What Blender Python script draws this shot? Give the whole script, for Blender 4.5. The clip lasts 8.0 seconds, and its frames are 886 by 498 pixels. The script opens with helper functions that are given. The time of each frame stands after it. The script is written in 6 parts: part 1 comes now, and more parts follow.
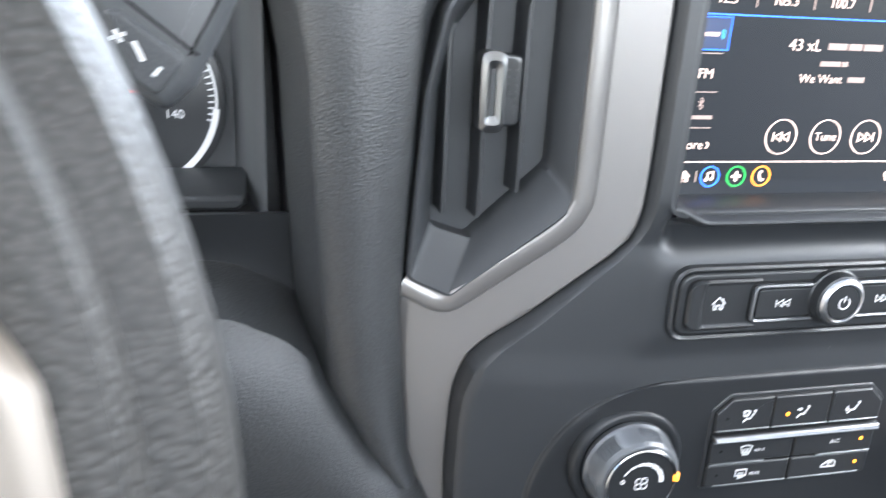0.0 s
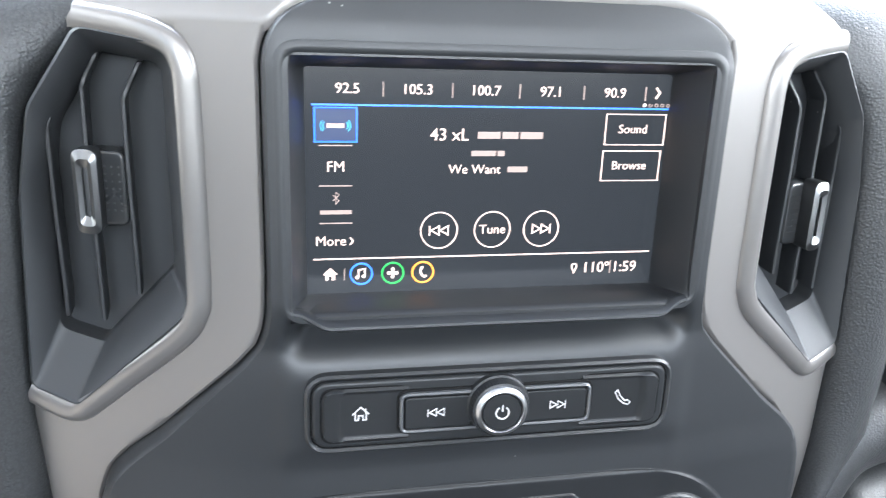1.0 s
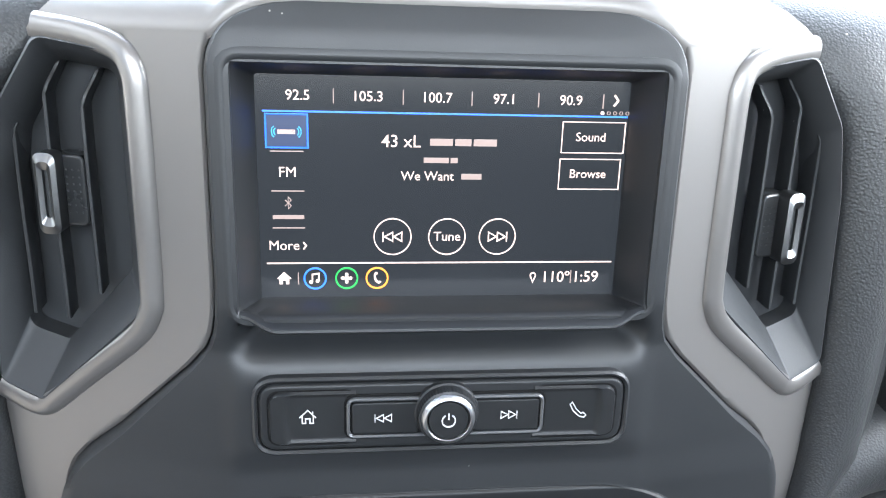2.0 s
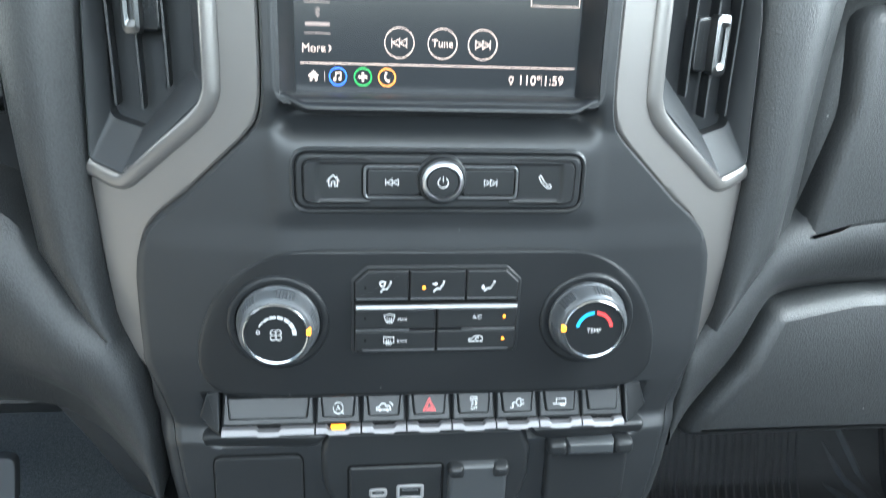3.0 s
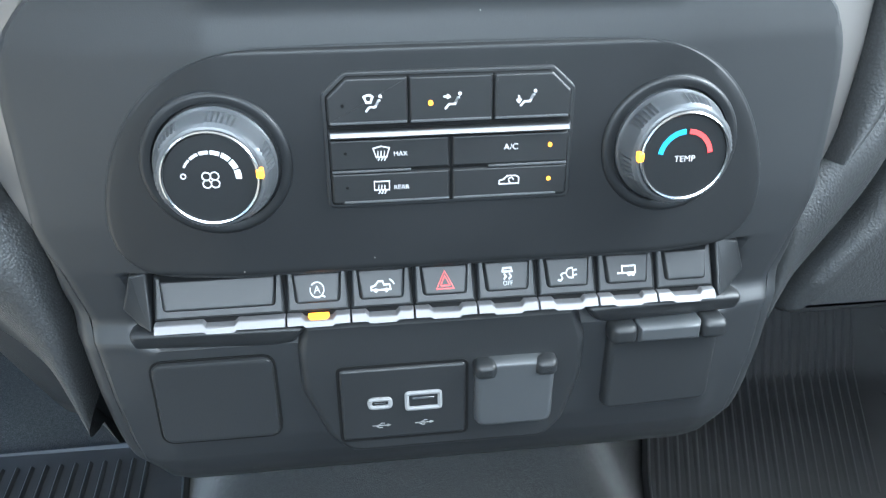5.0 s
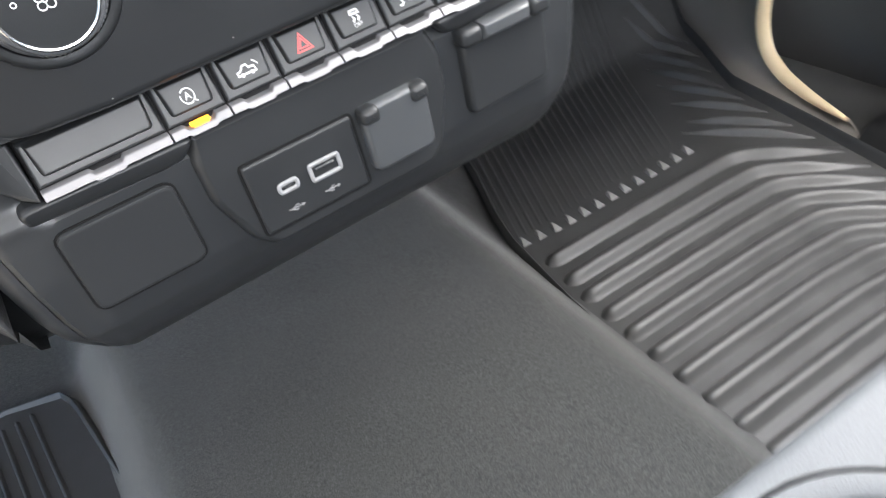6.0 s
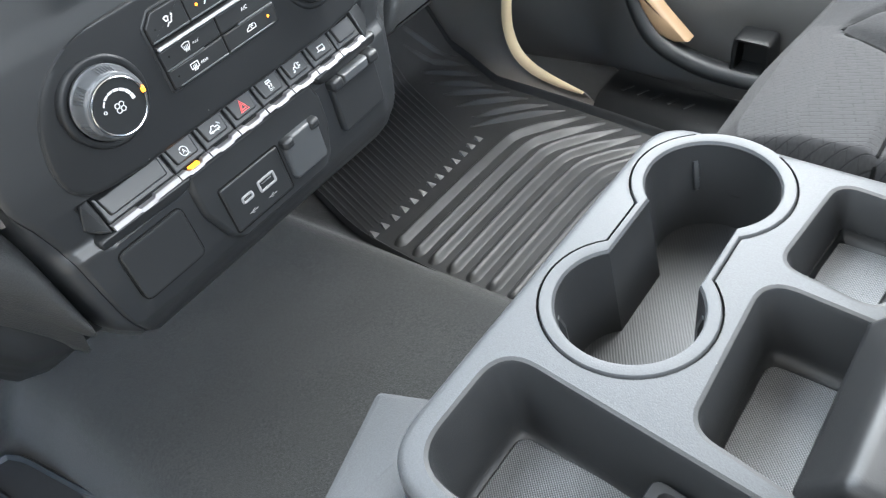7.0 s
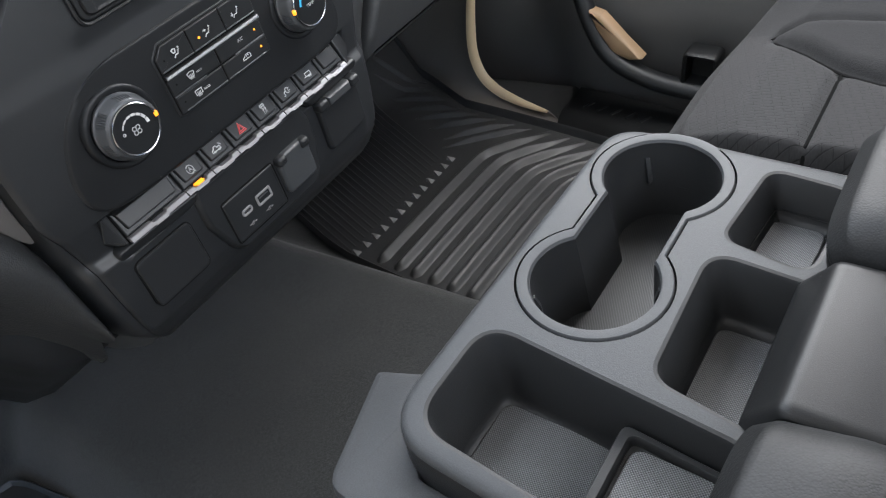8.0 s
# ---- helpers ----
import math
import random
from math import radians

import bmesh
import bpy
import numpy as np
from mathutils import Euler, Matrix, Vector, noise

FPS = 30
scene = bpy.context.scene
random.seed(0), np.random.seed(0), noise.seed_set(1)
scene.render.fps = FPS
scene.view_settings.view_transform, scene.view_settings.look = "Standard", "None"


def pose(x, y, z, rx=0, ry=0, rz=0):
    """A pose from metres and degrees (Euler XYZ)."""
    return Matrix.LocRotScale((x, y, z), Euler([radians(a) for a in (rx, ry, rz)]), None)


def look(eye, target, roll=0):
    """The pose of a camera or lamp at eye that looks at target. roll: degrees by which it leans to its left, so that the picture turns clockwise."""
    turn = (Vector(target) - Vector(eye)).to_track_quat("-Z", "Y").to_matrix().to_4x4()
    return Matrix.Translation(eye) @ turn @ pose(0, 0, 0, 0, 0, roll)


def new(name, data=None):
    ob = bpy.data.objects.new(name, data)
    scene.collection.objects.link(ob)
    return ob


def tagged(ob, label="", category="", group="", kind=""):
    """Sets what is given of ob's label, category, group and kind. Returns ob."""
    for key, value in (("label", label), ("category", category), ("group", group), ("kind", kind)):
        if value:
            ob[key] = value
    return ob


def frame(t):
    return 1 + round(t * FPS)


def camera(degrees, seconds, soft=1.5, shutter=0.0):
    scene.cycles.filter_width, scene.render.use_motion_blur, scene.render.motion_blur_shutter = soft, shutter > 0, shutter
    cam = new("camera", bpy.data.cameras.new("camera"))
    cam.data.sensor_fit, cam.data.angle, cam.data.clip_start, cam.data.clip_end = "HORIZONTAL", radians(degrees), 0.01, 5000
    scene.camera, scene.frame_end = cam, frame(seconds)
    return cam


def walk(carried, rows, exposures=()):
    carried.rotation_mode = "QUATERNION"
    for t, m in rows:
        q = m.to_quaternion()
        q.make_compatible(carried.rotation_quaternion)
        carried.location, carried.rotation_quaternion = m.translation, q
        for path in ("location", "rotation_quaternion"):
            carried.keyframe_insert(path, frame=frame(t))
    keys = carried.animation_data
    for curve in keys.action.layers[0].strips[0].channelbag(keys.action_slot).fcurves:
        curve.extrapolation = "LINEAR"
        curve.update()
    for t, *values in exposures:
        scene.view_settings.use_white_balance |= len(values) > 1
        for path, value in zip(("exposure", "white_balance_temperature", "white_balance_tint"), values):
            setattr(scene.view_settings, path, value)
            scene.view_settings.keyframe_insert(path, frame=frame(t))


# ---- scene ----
cam = camera(60.3, 8.0, soft=1.1, shutter=0.26)
PATH = [
    (0, (-0.258, -0.284, 0.748), (0.187, 1.544, 0.07), 3.0),
    (0.2, (-0.221, -0.277, 0.757), (0.231, 1.556, 0.098), 2.8),
    (0.5, (-0.164, -0.278, 0.771), (0.273, 1.564, 0.126), 2.6),
    (0.7, (-0.126, -0.281, 0.773), (0.294, 1.572, 0.148), 2.4),
    (1, (-0.086, -0.288, 0.772), (0.306, 1.587, 0.196), 2.1),
    (1.2, (-0.068, -0.292, 0.768), (0.294, 1.598, 0.223), 2.0),
    (2.3, (-0.039, -0.301, 0.771), (0.18, 1.61, 0.226), 1.7),
    (2.5, (-0.045, -0.329, 0.764), (0.179, 1.583, 0.221), 1.8),
    (2.7, (-0.046, -0.368, 0.75), (0.167, 1.537, 0.18), 1.7),
    (3, (-0.048, -0.408, 0.711), (0.185, 1.473, 0.074), 2.0),
    (3.2, (-0.045, -0.401, 0.689), (0.183, 1.462, -0.002), 2.0),
    (3.5, (-0.045, -0.373, 0.665), (0.19, 1.468, -0.078), 2.0),
    (4, (-0.042, -0.322, 0.638), (0.164, 1.503, -0.153), 1.6),
    (4.2, (-0.039, -0.308, 0.632), (0.155, 1.514, -0.169), 1.4),
    (5.3, (-0.037, -0.283, 0.615), (0.22, 1.468, -0.317), -2.7),
    (5.5, (-0.048, -0.279, 0.604), (0.302, 1.402, -0.422), -6.3),
    (5.8, (-0.075, -0.288, 0.592), (0.439, 1.249, -0.58), -12.1),
    (6, (-0.101, -0.311, 0.6), (0.519, 1.115, -0.658), -15.1),
    (6.5, (-0.181, -0.391, 0.664), (0.671, 0.845, -0.658), -17.4),
    (7, (-0.258, -0.446, 0.721), (0.74, 0.692, -0.587), -17.2),
    (7.5, (-0.299, -0.47, 0.742), (0.767, 0.633, -0.541), -17.3),
    (8, (-0.309, -0.48, 0.744), (0.777, 0.624, -0.522), -17.9),
]
EXPOSURES = [(0, 2.3, 5900, 9), (1.0, 2.1, 5850, 8), (2.5, 1.80, 5750, 7), (3.0, 2.0, 5600, -1), (3.5, 2.36, 5400, -3), (4.2, 2.42, 5250, -4), (5.5, 2.30, 5900, 6), (6.0, 2.48, 6350, 10),
             (6.5, 2.52, 6150, 8), (6.9, 2.28, 6050, 6), (7.5, 2.15, 6150, 8), (8, 0.96, 6200, 10)]
walk(cam, [(t, look(eye, target, roll)) for t, eye, target, roll in PATH], EXPOSURES)

# ---------------------------------------------------------------- world and light
world = bpy.data.worlds.new("sky_world")
scene.world = world
world.use_nodes = True
wn = world.node_tree.nodes
sky = wn.new("ShaderNodeTexSky")
sky.sky_type = "NISHITA"
sky.sun_disc = False
SUN_ELEV, SUN_TURN = 62.0, 178.0
sky.sun_elevation, sky.sun_rotation = radians(SUN_ELEV), radians(SUN_TURN)
wn["Background"].inputs["Strength"].default_value = 0.14
world.node_tree.links.new(sky.outputs["Color"], wn["Background"].inputs["Color"])
sun_data = bpy.data.lights.new("sun", "SUN")
sun_data.energy, sun_data.angle, sun_data.color = 4.0, radians(0.5), (1.0, 0.95, 0.87)
sun = new("sun", sun_data)
az = radians(SUN_TURN)
sun_dir = Vector((math.sin(az) * math.cos(radians(SUN_ELEV)), math.cos(az) * math.cos(radians(SUN_ELEV)), math.sin(radians(SUN_ELEV))))
sun.matrix_world = look(sun_dir * 5, (0, 0, 0))


def sky_lamp(name, at, target, wide, high, watts, color):
    """The sky's light coming in through one opening of the cab."""
    d = bpy.data.lights.new(name, "AREA")
    d.shape, d.size, d.size_y, d.energy, d.color = "RECTANGLE", wide, high, watts, color
    ob = new(name, d)
    ob.matrix_world = look(at, target)
    return ob


sky_lamp("windscreen_light", (0.0, 0.31, 1.00), (0.0, -0.18, 0.13), 1.35, 0.66, 18.5, (0.93, 0.97, 1.0))
sky_lamp("driver_opening_light", (-0.84, -0.15, 0.88), (0.15, 0.0, 0.35), 0.95, 0.60, 3.4, (1.0, 0.93, 0.82))
sky_lamp("passenger_window_light", (0.84, 0.02, 0.96), (0.42, 0.20, 0.03), 1.00, 0.50, 17, (1.0, 0.97, 0.93))
sky_lamp("rear_window_light", (0.0, -1.18, 0.98), (0.0, 0.10, 0.40), 1.20, 0.45, 8, (1.0, 0.98, 0.95))


# ---------------------------------------------------------------- materials
def material(name, color, rough=0.5, metal=0.0, grain=0.0, grain_size=0.001, kind="noise", mottle=0.12,
             mottle_size=0.06, coat=0.0, spec=0.5, sheen=0.0, emit=None, power=0.0, rough_var=0.08, stretch=(1, 1, 1), turn=0.0, tint=0.0, dust=0.0):
    """A procedural surface: colour mottled at a broad scale, roughness varied, fine relief of the given grain size in metres."""
    m = bpy.data.materials.new(name)
    m.use_nodes = True
    nt = m.node_tree
    n, lk = nt.nodes, nt.links
    b = n["Principled BSDF"]
    b.inputs["Metallic"].default_value = metal
    b.inputs["Specular IOR Level"].default_value = spec
    b.inputs["Coat Weight"].default_value = coat
    b.inputs["Coat Roughness"].default_value = 0.08
    b.inputs["Sheen Weight"].default_value = sheen
    tc = n.new("ShaderNodeTexCoord")
    mp = n.new("ShaderNodeMapping")
    mp.inputs["Scale"].default_value = stretch
    mp.inputs["Rotation"].default_value = (0, 0, turn)
    lk.new(tc.outputs["Object"], mp.inputs["Vector"])
    big = n.new("ShaderNodeTexNoise")
    big.inputs["Scale"].default_value = 1 / mottle_size
    big.inputs["Detail"].default_value = 6
    lk.new(mp.outputs["Vector"], big.inputs["Vector"])
    rgb = n.new("ShaderNodeMix")
    rgb.data_type = "RGBA"
    rgb.inputs["A"].default_value = (*[c * (1 - mottle) for c in color], 1)
    rgb.inputs["B"].default_value = (*[min(1, c * (1 + mottle)) for c in color], 1)
    lk.new(big.outputs["Fac"], rgb.inputs["Factor"])
    lk.new(rgb.outputs["Result"], b.inputs["Base Color"])
    rr = n.new("ShaderNodeMapRange")
    rr.inputs["To Min"].default_value = max(0.02, rough - rough_var)
    rr.inputs["To Max"].default_value = min(1, rough + rough_var)
    lk.new(big.outputs["Fac"], rr.inputs["Value"])
    lk.new(rr.outputs["Result"], b.inputs["Roughness"])
    if grain > 0:
        if kind == "voronoi":
            tex = n.new("ShaderNodeTexVoronoi")
            tex.feature = "SMOOTH_F1"
            out = tex.outputs["Distance"]
        elif kind == "dots":
            tex = n.new("ShaderNodeTexVoronoi")
            tex.inputs["Randomness"].default_value = 0.0
            out = tex.outputs["Distance"]
        elif kind == "quilt":
            tex = n.new("ShaderNodeTexBrick")
            tex.inputs["Brick Width"].default_value, tex.inputs["Row Height"].default_value = 3.2, 1.0
            tex.inputs["Mortar Size"].default_value, tex.inputs["Mortar Smooth"].default_value = 0.085, 0.7
            out = tex.outputs["Fac"]
        elif kind == "wave":
            tex = n.new("ShaderNodeTexWave")
            tex.inputs["Distortion"].default_value = 0.6
            out = tex.outputs["Fac"]
        else:
            tex = n.new("ShaderNodeTexNoise")
            tex.inputs["Detail"].default_value = 3
            out = tex.outputs["Fac"]
        tex.inputs["Scale"].default_value = 1 / grain_size
        lk.new(mp.outputs["Vector"], tex.inputs["Vector"])
        bump = n.new("ShaderNodeBump")
        bump.invert = kind == "quilt"
        bump.inputs["Strength"].default_value = grain
        bump.inputs["Distance"].default_value = grain_size * 0.35
        lk.new(out, bump.inputs["Height"])
        lk.new(bump.outputs["Normal"], b.inputs["Normal"])
        if tint > 0:
            # colour follows the relief's pattern, from lighter to darker as its value rises
            mul = n.new("ShaderNodeMix")
            mul.data_type, mul.blend_type = "RGBA", "MULTIPLY"
            mul.inputs["Factor"].default_value = 1.0
            ramp = n.new("ShaderNodeMapRange")
            ramp.inputs["From Min"].default_value, ramp.inputs["From Max"].default_value = 0.15, 0.65
            ramp.inputs["To Min"].default_value, ramp.inputs["To Max"].default_value = 1 + tint, 1 - tint
            lk.new(out, ramp.inputs["Value"])
            lk.new(rgb.outputs["Result"], mul.inputs["A"])
            lk.new(ramp.outputs["Result"], mul.inputs["B"])
            lk.new(mul.outputs["Result"], b.inputs["Base Color"])
    if dust > 0:
        # scattered pale specks of dust, about half a millimetre across
        spot = n.new("ShaderNodeTexVoronoi")
        spot.inputs["Scale"].default_value = 1 / dust
        lk.new(tc.outputs["Object"], spot.inputs["Vector"])
        near = n.new("ShaderNodeMapRange")
        near.inputs["From Min"].default_value, near.inputs["From Max"].default_value = 0.010, 0.022
        near.inputs["To Min"].default_value, near.inputs["To Max"].default_value = 1.0, 0.0
        lk.new(spot.outputs["Distance"], near.inputs["Value"])
        fleck = n.new("ShaderNodeMix")
        fleck.data_type = "RGBA"
        fleck.inputs["B"].default_value = (0.22, 0.21, 0.20, 1)
        lk.new(near.outputs["Result"], fleck.inputs["Factor"])
        lk.new(b.inputs["Base Color"].links[0].from_socket, fleck.inputs["A"])
        lk.new(fleck.outputs["Result"], b.inputs["Base Color"])
    if emit:
        b.inputs["Emission Color"].default_value = (*emit, 1)
        b.inputs["Emission Strength"].default_value = power
    return m


M_PANEL = material("soft_black_panel", (0.0130, 0.0140, 0.0153), 0.45, grain=0.18, grain_size=0.0006, dust=0.022, spec=0.40)
M_BLACK = material("black_plastic", (0.0130, 0.0138, 0.0148), 0.42, grain=0.3, grain_size=0.0007, dust=0.024, spec=0.28)
M_GLOSS = material("gloss_black_plastic", (0.018, 0.019, 0.020), 0.28, grain=0.05, grain_size=0.0008)
M_DARK = material("deep_black_plastic", (0.034, 0.0355, 0.037), 0.55, grain=0.2, grain_size=0.0007)
M_BUTTON = material("charcoal_button_plastic", (0.0105, 0.0111, 0.0119), 0.42, grain=0.15, grain_size=0.0005, spec=0.30)
M_LEATHER = material("grained_black_vinyl", (0.021, 0.0220, 0.0228), 0.47, grain=0.7, grain_size=0.0011, kind="voronoi", tint=0.25, dust=0.03, spec=0.40)
M_WHEEL = material("wheel_leather", (0.0190, 0.0182, 0.0170), 0.54, grain=0.65, grain_size=0.0013, kind="voronoi", stretch=(0.7, 0.8, 1.1), tint=0.32, spec=0.22)
M_SILVER = material("silver_paint", (0.140, 0.133, 0.127), 0.40, metal=0.50, grain=0.03, grain_size=0.0006, coat=0.08, mottle=0.03, mottle_size=0.09, rough_var=0.015)
M_BEAD = material("satin_silver_moulding", (0.155, 0.148, 0.142), 0.34, metal=0.60, grain=0.05, grain_size=0.0006, coat=0.15, mottle=0.04, mottle_size=0.05)
M_CHROME = material("chrome", (0.32, 0.322, 0.328), 0.24, metal=1.0, mottle=0.03, rough_var=0.04)
M_TABCHROME = material("bright_tab_chrome", (0.145, 0.147, 0.149), 0.34, metal=1.0, mottle=0.03, rough_var=0.04)
M_BRUSHED = material("brushed_ring_chrome", (0.40, 0.403, 0.41), 0.34, metal=1.0, mottle=0.05)
M_SATINBAR = material("bright_satin_chrome", (0.15, 0.152, 0.154), 0.36, metal=1.0, mottle=0.04)
M_KNURL = material("knurled_grey_metal", (0.085, 0.089, 0.094), 0.32, metal=0.45, grain=0.1, grain_size=0.0006)
M_KNURLCAP = material("dark_grey_cap_plastic", (0.034, 0.0362, 0.0385), 0.40, grain=0.2, grain_size=0.0006)
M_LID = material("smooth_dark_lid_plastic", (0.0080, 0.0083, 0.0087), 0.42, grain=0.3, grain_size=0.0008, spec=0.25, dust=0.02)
M_FACE = material("satin_black_face", (0.0095, 0.0102, 0.0111), 0.42, grain=0.2, grain_size=0.0006, dust=0.024, spec=0.25)
M_KNOB = material("ribbed_silver_plastic", (0.058, 0.061, 0.065), 0.36, metal=0.2, grain=0.1, grain_size=0.0006)
# spoke trim: silver, with a brown reflection mixed into the base colour
M_SPOKE = material("silver_with_brown_reflection", (0.12, 0.104, 0.088), 0.42, metal=0.5, grain=0.05, grain_size=0.0006, mottle=0.05)
M_SWEDGE = material("satin_chrome_edge", (0.165, 0.163, 0.17), 0.42, metal=0.6, mottle=0.05)
# mat teeth: the light their slanted facets catch is put into this paler colour
M_TOOTH = material("lit_tooth_rubber", (0.15, 0.15, 0.148), 0.6, grain=0.4, grain_size=0.001, mottle=0.25, mottle_size=0.01)
M_THREAD = material("black_seam_thread", (0.004, 0.004, 0.004), 0.95, spec=0.05)
M_DOOR = material("charcoal_door_plastic", (0.085, 0.084, 0.083), 0.5, grain=0.3, grain_size=0.0008, dust=0.03)
# kick panel: lightened and warmed in colour to show sunlight on it
M_KICK = material("sun_tinted_kick_plastic", (0.13, 0.122, 0.112), 0.42, grain=0.3, grain_size=0.0008, dust=0.03)
M_VENT = material("vent_black_plastic", (0.029, 0.0306, 0.0326), 0.50, grain=0.2, grain_size=0.0007, spec=0.26)
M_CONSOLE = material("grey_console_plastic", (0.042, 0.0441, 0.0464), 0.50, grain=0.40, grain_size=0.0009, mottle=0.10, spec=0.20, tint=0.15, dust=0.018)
# bins, cups and body: their shade is put into this darker colour
M_CONSOLE_SHADE = material("shade_dark_console_plastic", (0.0105, 0.0111, 0.0117), 0.50, grain=0.45, grain_size=0.0008, spec=0.32, dust=0.03)
M_LINER = material("dotted_rubber_liner", (0.070, 0.072, 0.075), 0.55, grain=1.0, grain_size=0.0013, kind="dots", mottle=0.10, spec=0.3, tint=0.85, turn=0.785, stretch=(1, 1, 0))
M_CUPFLOOR = material("meshed_cup_floor", (0.0145, 0.0152, 0.0160), 0.50, grain=0.15, grain_size=0.0058, kind="wave", mottle=0.25, mottle_size=0.02, tint=0.28, turn=1.013, spec=0.3, stretch=(1, 1, 0))
M_CARPET = material("charcoal_carpet", (0.036, 0.0367, 0.0358), 0.95, grain=1.0, grain_size=0.0013, mottle=0.55, mottle_size=0.0035, sheen=0.25, spec=0.1, tint=0.5)
M_RUBBER = material("dusty_black_rubber_mat", (0.037, 0.0372, 0.0375), 0.46, grain=0.20, grain_size=0.0011, mottle=0.35, mottle_size=0.035, spec=0.40, dust=0.012)
M_FABRIC = material("black_quilted_fabric", (0.0165, 0.0162, 0.0165), 0.9, grain=0.4, grain_size=0.0046, kind="quilt", mottle=0.5, mottle_size=0.0016, sheen=0.03, spec=0.15, stretch=(1, 1, 0), turn=1.2, tint=0.34)
M_FABRIC2 = material("grey_side_fabric", (0.0130, 0.0130, 0.0134), 0.9, grain=0.9, grain_size=0.0014, mottle=0.35, mottle_size=0.003, sheen=0.04, spec=0.15, tint=0.3)
M_SEATVINYL = material("black_seat_vinyl", (0.0075, 0.0079, 0.0083), 0.52, grain=0.40, grain_size=0.0012, kind="voronoi", spec=0.26, tint=0.35)
# flange: beige paint, with the sunlight on it put into the bright colour
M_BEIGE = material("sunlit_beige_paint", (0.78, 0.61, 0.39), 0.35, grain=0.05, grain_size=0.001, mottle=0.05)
M_TAN = material("tan_paint", (0.30, 0.20, 0.115), 0.45, grain=0.1, grain_size=0.001, mottle=0.12)
M_HEAD = material("beige_headliner", (0.58, 0.555, 0.52), 0.9, grain=0.4, grain_size=0.002)
M_GROUND = material("tan_bounce_ground", (0.42, 0.36, 0.28), 0.85, grain=0.6, grain_size=0.01, mottle=0.25, mottle_size=0.8)
M_SCREEN = material("display_glass", (0.004, 0.004, 0.005), 0.16, mottle=0.0, rough_var=0.03, emit=(0.34, 0.38, 0.42), power=0.034)
INK = (0.02, 0.02, 0.02)
M_TEXT = material("display_white", INK, 0.3, emit=(1.0, 0.72, 0.60), power=0.60)
M_TEXTDIM = material("display_dim", INK, 0.3, emit=(1.0, 0.72, 0.62), power=0.24)
M_BLUE = material("display_blue", INK, 0.3, emit=(0.03, 0.16, 0.85), power=0.95)
M_BLUETAB = material("display_blue_tab", INK, 0.3, emit=(0.01, 0.05, 0.22), power=0.22)
M_CYAN = material("display_cyan", INK, 0.3, emit=(0.10, 0.62, 0.9), power=0.9)
M_GREEN = material("display_green", INK, 0.3, emit=(0.02, 0.36, 0.05), power=0.9)
M_AMBER = material("display_amber", INK, 0.3, emit=(1.0, 0.30, 0.02), power=0.9)
M_LED = material("amber_led", INK, 0.3, emit=(1.0, 0.30, 0.008), power=1.35)
M_PRINT = material("white_print", (0.46, 0.46, 0.46), 0.5)
M_PRINTDIM = material("grey_print", (0.15, 0.15, 0.152), 0.5)
M_ENGRAVE = material("recessed_black", (0.004, 0.004, 0.0042), 0.8, spec=0.12)
M_RED = material("red_print", (0.72, 0.05, 0.05), 0.45)
M_COLD = material("blue_print", (0.05, 0.36, 0.62), 0.45)


# ---------------------------------------------------------------- building helpers
def thing(name, at=(0, 0, 0), label="", category="", group="", kind=""):
    return place_tag(new(name), at, label, category, group, kind)


def place_tag(ob, at, label, category, group="", kind=""):
    ob.location = at
    bpy.context.view_layer.update()
    return tagged(ob, label, category, group, kind)


def mesh_of(name, bm, mat, smooth=True):
    bmesh.ops.remove_doubles(bm, verts=bm.verts, dist=2e-6)
    bmesh.ops.recalc_face_normals(bm, faces=bm.faces)
    me = bpy.data.meshes.new(name)
    bm.to_mesh(me)
    bm.free()
    if mat:
        me.materials.append(mat)
    if smooth:
        me.polygons.foreach_set("use_smooth", [len(f.vertices) < 7 for f in me.polygons])
        me.set_sharp_from_angle(angle=radians(38))
    return me


def base_of(ob):
    """World place of a thing or part (nothing is turned or scaled, so places add up)."""
    p = Vector((0, 0, 0))
    while ob:
        p += ob.location
        ob = ob.parent
    return p


def part(name, bm, mat, parent, label="", smooth=True):
    ob = new(name, mesh_of(name, bm, mat, smooth))
    return attach(ob, parent, label)


def attach(ob, parent, label=""):
    ob.parent = parent
    ob.location = -base_of(parent)
    return tagged(ob, label)


def solo(name, bm, mat, label, category, kind="", smooth=True, group=""):
    return tagged(new(name, mesh_of(name, bm, mat, smooth)), label, category, group, kind)


def loft(loops, cap0=False, cap1=False, bm=None, closed=True):
    bm = bm or bmesh.new()
    rows = [[bm.verts.new(p) for p in loop] for loop in loops]
    n = len(rows[0])
    for a, b in zip(rows, rows[1:]):
        for i in range(n if closed else n - 1):
            j = (i + 1) % n
            bm.faces.new((a[i], a[j], b[j], b[i]))
    if cap0:
        bm.faces.new(rows[0])
    if cap1:
        bm.faces.new(rows[-1])
    return bm


